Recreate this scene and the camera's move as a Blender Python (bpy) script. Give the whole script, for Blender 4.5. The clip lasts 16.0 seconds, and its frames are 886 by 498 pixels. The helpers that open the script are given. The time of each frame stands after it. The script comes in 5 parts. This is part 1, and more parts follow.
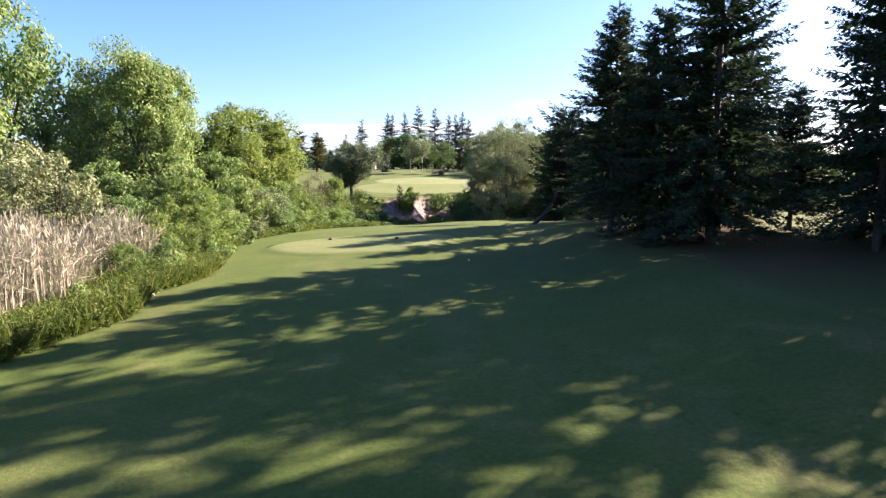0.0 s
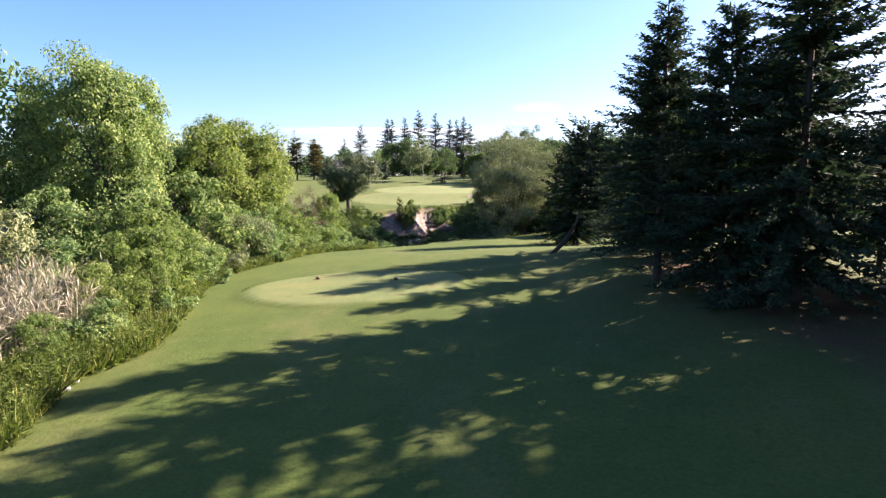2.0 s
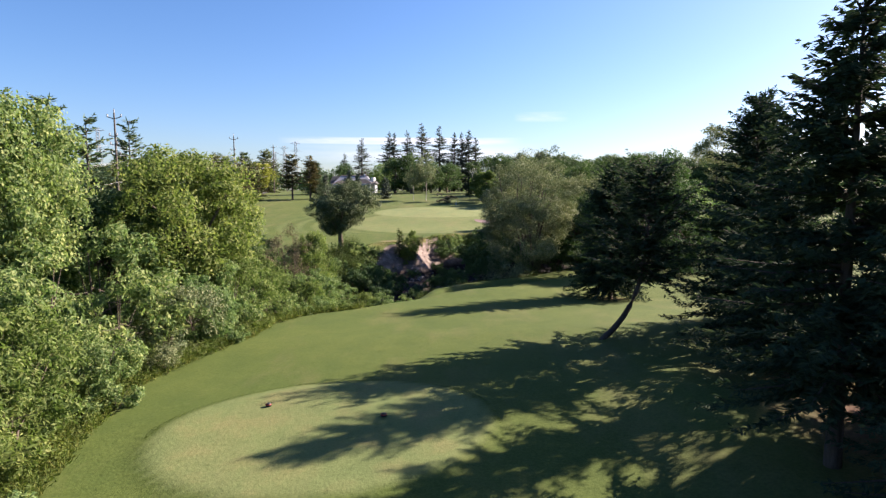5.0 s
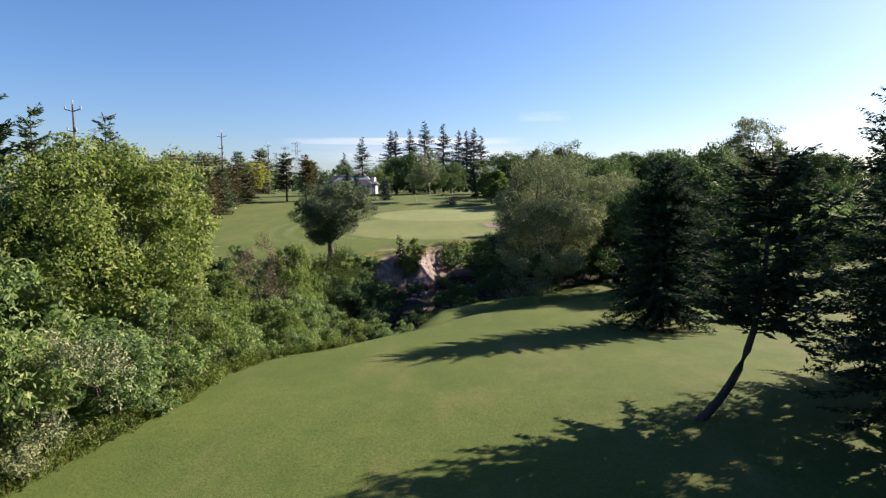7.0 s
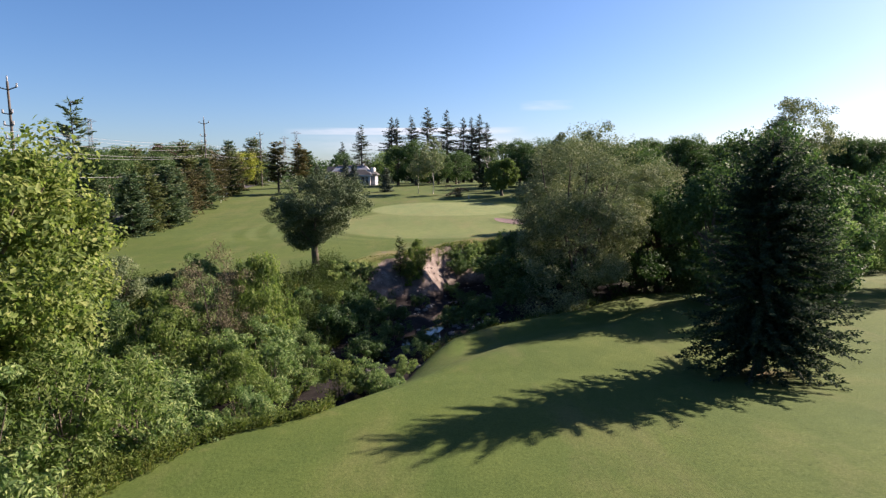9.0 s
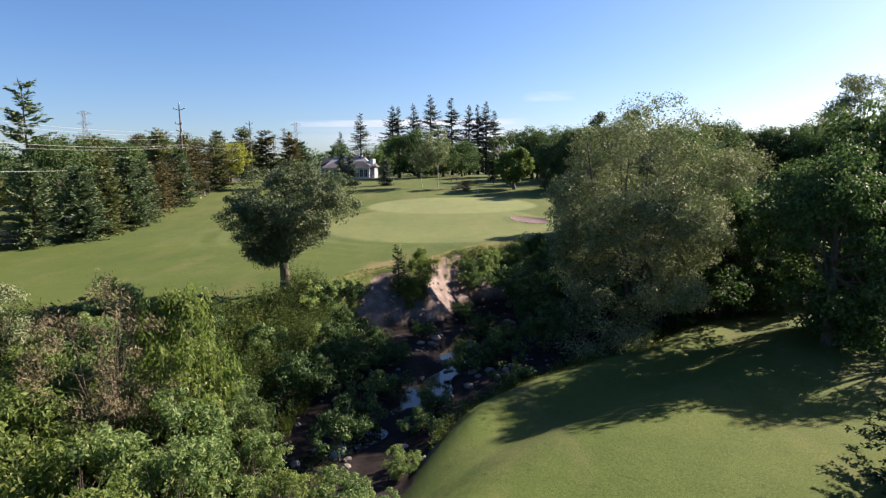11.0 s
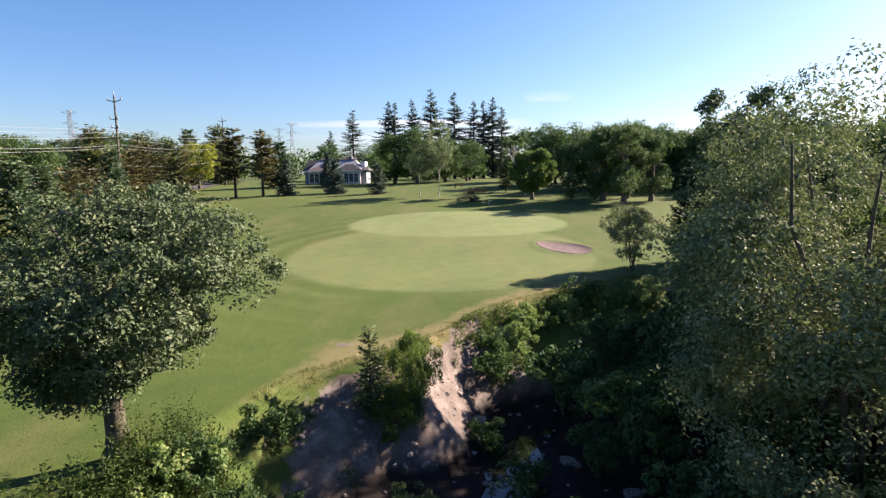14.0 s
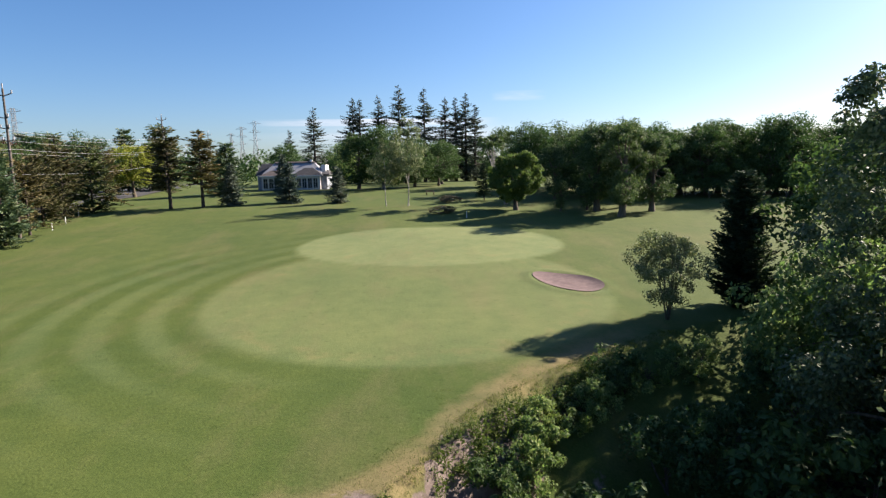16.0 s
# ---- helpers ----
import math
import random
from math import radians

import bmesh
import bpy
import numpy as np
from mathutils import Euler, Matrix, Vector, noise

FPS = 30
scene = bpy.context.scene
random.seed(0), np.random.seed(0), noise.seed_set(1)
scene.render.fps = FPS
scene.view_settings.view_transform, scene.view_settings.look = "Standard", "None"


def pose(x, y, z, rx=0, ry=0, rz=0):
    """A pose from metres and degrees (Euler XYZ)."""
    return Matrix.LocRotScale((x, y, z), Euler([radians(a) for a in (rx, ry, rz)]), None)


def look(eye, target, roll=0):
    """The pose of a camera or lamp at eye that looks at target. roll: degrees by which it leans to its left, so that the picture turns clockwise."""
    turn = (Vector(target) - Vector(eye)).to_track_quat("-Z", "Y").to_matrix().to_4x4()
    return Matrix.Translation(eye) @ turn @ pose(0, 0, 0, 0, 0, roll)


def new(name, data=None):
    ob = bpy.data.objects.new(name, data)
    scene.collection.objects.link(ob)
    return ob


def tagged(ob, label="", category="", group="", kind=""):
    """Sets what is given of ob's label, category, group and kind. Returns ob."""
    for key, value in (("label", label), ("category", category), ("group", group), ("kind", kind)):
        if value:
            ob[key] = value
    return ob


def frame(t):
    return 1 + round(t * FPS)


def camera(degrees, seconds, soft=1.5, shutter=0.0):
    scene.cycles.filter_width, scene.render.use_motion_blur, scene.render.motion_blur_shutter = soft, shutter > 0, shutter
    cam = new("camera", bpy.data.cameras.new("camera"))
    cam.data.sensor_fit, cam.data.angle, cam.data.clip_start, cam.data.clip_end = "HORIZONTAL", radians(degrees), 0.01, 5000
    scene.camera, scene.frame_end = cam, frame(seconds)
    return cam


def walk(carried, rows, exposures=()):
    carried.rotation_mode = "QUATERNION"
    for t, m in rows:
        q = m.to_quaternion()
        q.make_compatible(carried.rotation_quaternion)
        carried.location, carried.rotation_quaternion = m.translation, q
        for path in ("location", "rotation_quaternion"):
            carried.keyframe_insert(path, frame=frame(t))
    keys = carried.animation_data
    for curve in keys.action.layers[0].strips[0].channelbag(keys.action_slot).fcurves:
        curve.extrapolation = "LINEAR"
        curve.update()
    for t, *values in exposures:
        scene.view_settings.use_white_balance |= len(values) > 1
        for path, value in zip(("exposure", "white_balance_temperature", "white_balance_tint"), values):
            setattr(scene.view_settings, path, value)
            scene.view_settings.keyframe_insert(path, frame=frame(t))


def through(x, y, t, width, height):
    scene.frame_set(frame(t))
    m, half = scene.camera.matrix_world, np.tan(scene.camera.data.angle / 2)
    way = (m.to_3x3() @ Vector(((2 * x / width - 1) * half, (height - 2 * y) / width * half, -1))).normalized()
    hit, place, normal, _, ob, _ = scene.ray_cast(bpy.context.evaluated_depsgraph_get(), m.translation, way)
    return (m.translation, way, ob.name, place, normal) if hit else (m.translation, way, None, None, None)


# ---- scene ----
cam = camera(75.0, 16.0, 1.35)
PATH = [
    (0, (0.337, -0.249, 4.633), (0.332, 1.736, 4.388), 0.2),
    (0.5, (0.222, 1.281, 5.003), (0.215, 3.266, 4.76), 0.1),
    (1, (0.064, 2.906, 5.364), (0.058, 4.892, 5.125), 0.1),
    (1.5, (-0.047, 4.613, 5.791), (-0.052, 6.599, 5.553), 0.0),
    (2, (-0.125, 6.415, 6.248), (-0.131, 8.401, 6.012), -0.0),
    (2.5, (-0.21, 8.296, 6.771), (-0.219, 10.282, 6.54), -0.1),
    (3, (-0.299, 10.263, 7.3), (-0.309, 12.25, 7.077), -0.0),
    (3.5, (-0.344, 12.252, 7.858), (-0.356, 14.24, 7.643), 0.0),
    (4, (-0.434, 14.286, 8.443), (-0.447, 16.275, 8.235), 0.1),
    (6.5, (-0.897, 27.439, 9.385), (-0.924, 29.429, 9.183), -0.2),
    (7, (-1.106, 30.495, 9.335), (-1.135, 32.484, 9.132), -0.2),
    (7.5, (-1.262, 33.634, 9.294), (-1.294, 35.623, 9.087), -0.3),
    (8, (-1.47, 36.825, 9.321), (-1.504, 38.813, 9.102), -0.4),
    (8.5, (-1.698, 39.988, 9.445), (-1.735, 41.974, 9.216), -0.4),
    (9, (-1.947, 43.186, 9.537), (-1.985, 45.171, 9.3), -0.5),
    (11.5, (-3.035, 61.152, 9.602), (-3.086, 63.134, 9.336), -0.8),
    (12, (-3.282, 64.942, 9.607), (-3.334, 66.924, 9.341), -0.8),
    (12.5, (-3.48, 68.825, 9.618), (-3.534, 70.806, 9.348), -0.8),
    (13, (-3.603, 72.737, 9.829), (-3.656, 74.718, 9.56), -0.8),
    (13.5, (-3.741, 76.77, 10.186), (-3.792, 78.752, 9.923), -0.8),
    (14, (-3.686, 80.557, 10.68), (-3.738, 82.539, 10.417), -0.8),
    (14.5, (-3.456, 84.529, 11.186), (-3.48, 86.511, 10.921), -0.9),
    (15, (-3.277, 88.428, 11.798), (-3.27, 90.409, 11.526), -0.8),
    (15.5, (-3.64, 91.799, 11.956), (-3.602, 93.78, 11.683), -1.0),
    (16, (-3.935, 95.223, 11.911), (-3.886, 97.204, 11.642), -1.1),
]
walk(cam, [(t, look(eye, target, roll)) for t, eye, target, roll in PATH], ((0, 2.62, 6700, 28), (2, 2.54, 6700, 28), (4, 2.2, 6680, 26), (7, 1.74, 6600, 23), (9, 1.7, 6680, 23), (11.5, 1.84, 6720, 23), (12.5, 1.94, 6720, 23), (14, 1.95, 6680, 22), (16, 1.68, 6500, 18)))

# ---- world, sun, exposure ----
SUN = Vector((0.885, 0.465, 0)).normalized() * math.cos(radians(29)) + Vector((0, 0, math.sin(radians(29))))
world = bpy.data.worlds.new("sky")
scene.world = world
world.use_nodes = True
wn = world.node_tree.nodes
sky = wn.new("ShaderNodeTexSky")
sky.sky_type, sky.sun_disc = "NISHITA", False
sky.sun_elevation, sky.sun_rotation = radians(29), math.atan2(SUN.x, SUN.y)
sky.air_density, sky.dust_density, sky.ozone_density = 1.0, 0.85, 5.6
wn["Background"].inputs["Strength"].default_value = 0.05


def cloud_mask(low, high, left, right, scale, gain):
    """A thin streak of cloud: between two heights and two bearings, torn by noise."""
    def calc(op, *args):
        nd = wn.new("ShaderNodeMath")
        nd.operation = op
        for k, v in enumerate(args):
            if isinstance(v, (int, float)):
                nd.inputs[k].default_value = v
            else:
                world.node_tree.links.new(v, nd.inputs[k])
        return nd.outputs[0]

    def bump(v, a, b):
        m, w = (a + b) / 2, (b - a) / 2
        return calc("MAXIMUM", calc("SUBTRACT", 1.0, calc("POWER", calc("DIVIDE", calc("ABSOLUTE", calc("SUBTRACT", v, m)), w), 2.0)), 0.0)

    tc, ax = wn.new("ShaderNodeTexCoord"), wn.new("ShaderNodeSeparateXYZ")
    mp, nz = wn.new("ShaderNodeMapping"), wn.new("ShaderNodeTexNoise")
    mp.inputs["Scale"].default_value = (3, 3, 22)
    nz.inputs["Scale"].default_value, nz.inputs["Detail"].default_value = scale, 5
    links = world.node_tree.links
    links.new(tc.outputs["Generated"], ax.inputs[0])
    links.new(tc.outputs["Generated"], mp.inputs[0])
    links.new(mp.outputs[0], nz.inputs["Vector"])
    body = calc("MULTIPLY", bump(ax.outputs[2], low, high), bump(ax.outputs[0], left, right))
    return calc("MULTIPLY", calc("MINIMUM", calc("MULTIPLY", body, gain), 1.0), calc("MINIMUM", calc("MAXIMUM", calc("MULTIPLY", calc("SUBTRACT", nz.outputs[0], 0.3), 2.6), 0.0), 1.0))


deeper = wn.new("ShaderNodeHueSaturation")
deeper.inputs["Saturation"].default_value = 1.13
world.node_tree.links.new(sky.outputs[0], deeper.inputs["Color"])
tint = deeper.outputs[0]
for args in ((0.076, 0.089, -0.28, 0.13, 2.0, 2.2), (0.045, 0.08, -0.3, 0.16, 1.6, 0.8), (0.112, 0.13, 0.11, 0.2, 4.0, 0.55)):
    mixer = wn.new("ShaderNodeMix")
    mixer.data_type = "RGBA"
    mixer.inputs[7].default_value = (6.3, 6.6, 7.0, 1)
    world.node_tree.links.new(cloud_mask(*args), mixer.inputs[0])
    world.node_tree.links.new(tint, mixer.inputs[6])
    tint = mixer.outputs[2]
world.node_tree.links.new(tint, wn["Background"].inputs["Color"])
sun_data = bpy.data.lights.new("sun", "SUN")
sun_data.energy, sun_data.angle, sun_data.color = 5.0, radians(0.55), (1.0, 0.9, 0.73)
sun = new("sun", sun_data)
sun.matrix_world = look(SUN * 300, (0, 0, 0))


# ---- materials ----
class Mat:
    """A node material, built up by small steps."""

    def __init__(self, name, rough=0.8, metal=0.0, spec=0.3):
        self.m = bpy.data.materials.new(name)
        self.m.use_nodes = True
        self.n, self.l = self.m.node_tree.nodes, self.m.node_tree.links
        self.b = self.n["Principled BSDF"]
        self.b.inputs["Roughness"].default_value = rough
        self.b.inputs["Metallic"].default_value = metal
        self.b.inputs["Specular IOR Level"].default_value = spec

    def node(self, kind, **values):
        nd = self.n.new(kind)
        for k, v in values.items():
            nd.inputs[k].default_value = v
        return nd

    def noise(self, scale, detail=4.0, rough=0.6, coord="Object", stretch=(1, 1, 1)):
        tc = self.n.new("ShaderNodeTexCoord")
        mp = self.node("ShaderNodeMapping", Scale=stretch)
        nz = self.node("ShaderNodeTexNoise", Scale=scale, Detail=detail, Roughness=rough)
        self.l.new(tc.outputs[coord], mp.inputs[0])
        self.l.new(mp.outputs[0], nz.inputs["Vector"])
        return nz.outputs["Fac"]

    def ramp(self, fac, *stops):
        r = self.n.new("ShaderNodeValToRGB")
        while len(r.color_ramp.elements) < len(stops):
            r.color_ramp.elements.new(0.5)
        for e, (p, c) in zip(r.color_ramp.elements, stops):
            e.position, e.color = p, (*c, 1)
        self.l.new(fac, r.inputs[0])
        return r.outputs[0]

    def mix(self, fac, a, b, blend="MIX"):
        x = self.n.new("ShaderNodeMix")
        x.data_type, x.blend_type = "RGBA", blend
        for socket, v in ((x.inputs[0], fac), (x.inputs[6], a), (x.inputs[7], b)):
            if isinstance(v, (int, float)):
                socket.default_value = v
            elif isinstance(v, tuple):
                socket.default_value = (*v, 1)
            else:
                self.l.new(v, socket)
        return x.outputs[2]

    def math(self, op, a, b=0.0):
        x = self.n.new("ShaderNodeMath")
        x.operation = op
        for socket, v in ((x.inputs[0], a), (x.inputs[1], b)):
            if isinstance(v, (int, float)):
                socket.default_value = v
            else:
                self.l.new(v, socket)
        return x.outputs[0]

    def color(self, out):
        self.l.new(out, self.b.inputs["Base Color"])
        return self

    def bump(self, fac, strength=0.4, distance=0.05):
        b = self.node("ShaderNodeBump", Strength=strength, Distance=distance)
        self.l.new(fac, b.inputs["Height"])
        self.l.new(b.outputs[0], self.b.inputs["Normal"])
        return self


def leaf_material(name, dark, mid, light, through=0.35, gloss=0.2, rough=0.65):
    """Leaves that differ one from another and from tree to tree, and let some light through."""
    m = Mat(name, rough, 0, gloss)
    geo, obj = m.n.new("ShaderNodeNewGeometry"), m.n.new("ShaderNodeObjectInfo")
    one = m.ramp(geo.outputs["Random Per Island"], (0.0, dark), (0.55, mid), (1.0, light))
    patch = m.ramp(m.noise(0.45, 3), (0.3, (0.72, 0.78, 0.7)), (0.7, (1.2, 1.12, 1.0)))
    own = m.ramp(obj.outputs["Random"], (0.0, (0.82, 0.88, 0.85)), (1.0, (1.14, 1.06, 0.95)))
    col = m.mix(1.0, m.mix(1.0, one, patch, "MULTIPLY"), own, "MULTIPLY")
    m.color(col)
    tr = m.n.new("ShaderNodeBsdfTranslucent")
    m.l.new(m.mix(1.0, col, (1.05, 1.2, 0.85), "MULTIPLY"), tr.inputs[0])
    mx = m.n.new("ShaderNodeMixShader")
    mx.inputs[0].default_value = through
    m.l.new(m.b.outputs[0], mx.inputs[1])
    m.l.new(tr.outputs[0], mx.inputs[2])
    m.l.new(mx.outputs[0], m.n["Material Output"].inputs[0])
    return m.m


LEAF_FRESH = leaf_material("fresh_green_leaves", (0.077, 0.135, 0.059), (0.155, 0.234, 0.096), (0.286, 0.341, 0.163), 0.45)
LEAF_BRIGHT = leaf_material("yellow_green_leaves", (0.070, 0.115, 0.033), (0.134, 0.192, 0.060), (0.228, 0.270, 0.108), 0.48)
LEAF_GREY = leaf_material("grey_green_leaves", (0.085, 0.120, 0.063), (0.161, 0.197, 0.116), (0.284, 0.299, 0.196), 0.25)
LEAF_WILLOW = leaf_material("silvery_willow_leaves", (0.098, 0.124, 0.073), (0.175, 0.210, 0.124), (0.287, 0.315, 0.206), 0.16, 0.1)
LEAF_DARK = leaf_material("dark_green_leaves", (0.030, 0.064, 0.023), (0.056, 0.106, 0.041), (0.103, 0.155, 0.068), 0.3)
LEAF_MAPLE = leaf_material("dull_green_leaves", (0.048, 0.079, 0.043), (0.089, 0.125, 0.071), (0.149, 0.179, 0.121), 0.18)
LEAF_DULL = leaf_material("dull_far_leaves", (0.034, 0.067, 0.031), (0.073, 0.117, 0.056), (0.126, 0.175, 0.091), 0.3)
LEAF_YELLOW = leaf_material("golden_leaves", (0.15, 0.17, 0.025), (0.27, 0.28, 0.045), (0.40, 0.39, 0.10))
LEAF_RED = leaf_material("dark_red_leaves", (0.030, 0.014, 0.013), (0.060, 0.027, 0.025), (0.105, 0.050, 0.044), 0.25)
LEAF_BROWN = leaf_material("dry_brown_twigs", (0.066, 0.057, 0.042), (0.120, 0.106, 0.078), (0.195, 0.175, 0.130), 0.15)
NEEDLE = leaf_material("dark_spruce_needles", (0.018, 0.037, 0.026), (0.032, 0.056, 0.039), (0.056, 0.080, 0.053), 0.18, 0.05, 0.8)
# Spruce needles paled and greyed: distance haze and glare put into the colour.
NEEDLE_FAR = leaf_material("haze_paled_spruce_needles", (0.030, 0.044, 0.036), (0.055, 0.074, 0.060), (0.095, 0.115, 0.092), 0.15, 0.15)
NEEDLE_BLUE = leaf_material("blue_spruce_needles", (0.045, 0.071, 0.071), (0.084, 0.115, 0.106), (0.151, 0.186, 0.171), 0.12, 0.15)
NEEDLE_PINE = leaf_material("pine_needles", (0.046, 0.084, 0.058), (0.089, 0.137, 0.085), (0.168, 0.203, 0.121), 0.15, 0.15)
NEEDLE_OLIVE = leaf_material("olive_pine_needles", (0.058, 0.084, 0.036), (0.116, 0.151, 0.065), (0.184, 0.194, 0.110), 0.15, 0.15)
NEEDLE_DRY = leaf_material("brownish_pine_needles", (0.050, 0.052, 0.026), (0.096, 0.094, 0.048), (0.165, 0.140, 0.085), 0.15, 0.15)
REED = leaf_material("dead_reed_stalks", (0.176, 0.148, 0.128), (0.288, 0.248, 0.216), (0.416, 0.368, 0.328), 0.25, 0.2, 0.8)
BLADE = leaf_material("tall_grass_blades", (0.050, 0.074, 0.018), (0.101, 0.129, 0.031), (0.202, 0.202, 0.066), 0.35)
WEED = leaf_material("lush_weed_leaves", (0.038, 0.064, 0.016), (0.073, 0.115, 0.026), (0.136, 0.171, 0.047), 0.4)
BANK_WEED = leaf_material("deep_green_weed_leaves", (0.026, 0.047, 0.013), (0.050, 0.084, 0.021), (0.094, 0.124, 0.036), 0.3)


def bark_material(name, dark, light, scale=3.0):
    m = Mat(name, 0.9)
    nz = m.noise(scale, 6, 0.65, stretch=(3, 3, 0.6))
    return m.color(m.ramp(nz, (0.3, dark), (0.7, light))).bump(nz, 0.8, 0.06).m


BARK = bark_material("grey_brown_bark", (0.045, 0.036, 0.028), (0.14, 0.115, 0.09))
BARK_DARK = bark_material("dark_spruce_bark", (0.025, 0.02, 0.017), (0.075, 0.06, 0.05))
BARK_PALE = bark_material("pale_birch_bark", (0.18, 0.16, 0.14), (0.5, 0.47, 0.43))


def plain(name, dark, light, scale, rough=0.7, metal=0.0, bump=0.2, detail=4.0):
    m = Mat(name, rough, metal)
    nz = m.noise(scale, detail)
    return m.color(m.ramp(nz, (0.3, dark), (0.7, light))).bump(nz, bump, 0.02).m


POLE_WOOD = plain("weathered_pole_wood", (0.05, 0.042, 0.036), (0.13, 0.11, 0.095), 2.5)
STEEL = plain("galvanised_steel", (0.13, 0.135, 0.15), (0.2, 0.205, 0.22), 1.5, 0.6, 0.2)
PORCELAIN = plain("grey_porcelain", (0.25, 0.25, 0.26), (0.4, 0.4, 0.42), 6, 0.3)
WIRE = plain("dull_aluminium_wire", (0.22, 0.22, 0.22), (0.3, 0.3, 0.3), 1, 0.45, 0.2)
WHITE = plain("white_paint", (0.528, 0.528, 0.533), (0.656, 0.656, 0.656), 1.2, 0.5)
SIDING = plain("pale_grey_siding", (0.210, 0.230, 0.274), (0.280, 0.302, 0.350), 1.0, 0.6)
SHINGLE = plain("dark_roof_shingles", (0.035, 0.035, 0.04), (0.085, 0.083, 0.085), 3.5, 0.85)
SHINGLE_PALE = plain("weathered_grey_roof", (0.20, 0.21, 0.235), (0.30, 0.31, 0.335), 2.5, 0.8)
SHINGLE_BROWN = plain("brown_roof_shingles", (0.075, 0.062, 0.058), (0.14, 0.118, 0.11), 3.0, 0.85)
GLASS = Mat("dark_window_glass", 0.08, 0, 0.6).m
GLASS.node_tree.nodes["Principled BSDF"].inputs["Base Color"].default_value = (0.02, 0.024, 0.03, 1)
STONE = plain("grey_river_stone", (0.074, 0.068, 0.062), (0.223, 0.205, 0.192), 3.0, 0.8, 0, 0.5)
CONCRETE = plain("pale_worn_concrete", (0.36, 0.34, 0.33), (0.52, 0.5, 0.48), 4.0, 0.9, 0, 0.4)
CLOD = plain("pale_dry_earth", (0.16, 0.125, 0.112), (0.32, 0.27, 0.245), 3.0, 0.95, 0, 0.5)
ASPHALT = plain("worn_asphalt", (0.045, 0.045, 0.048), (0.075, 0.074, 0.076), 1.5, 0.9)
SAND = plain("damp_brown_sand", (0.102, 0.069, 0.069), (0.157, 0.110, 0.106), 2.0, 0.95, 0, 0.4)
PLASTIC_DARK = plain("dark_painted_plastic", (0.015, 0.015, 0.018), (0.03, 0.03, 0.034), 5, 0.5)
PLASTIC_RED = plain("red_painted_plastic", (0.30, 0.03, 0.02), (0.42, 0.05, 0.03), 5, 0.5)
BENCH_WOOD = plain("weathered_bench_wood", (0.10, 0.075, 0.05), (0.2, 0.16, 0.12), 4, 0.8)


def water_material():
    m = Mat("shallow_creek_water", 0.04, 0, 0.5)
    nz = m.noise(1.4, 4)
    m.color(m.ramp(m.noise(0.5, 3), (0.35, (0.012, 0.014, 0.010)), (0.7, (0.035, 0.032, 0.024))))
    return m.bump(nz, 0.12, 0.03).m


WATER = water_material()


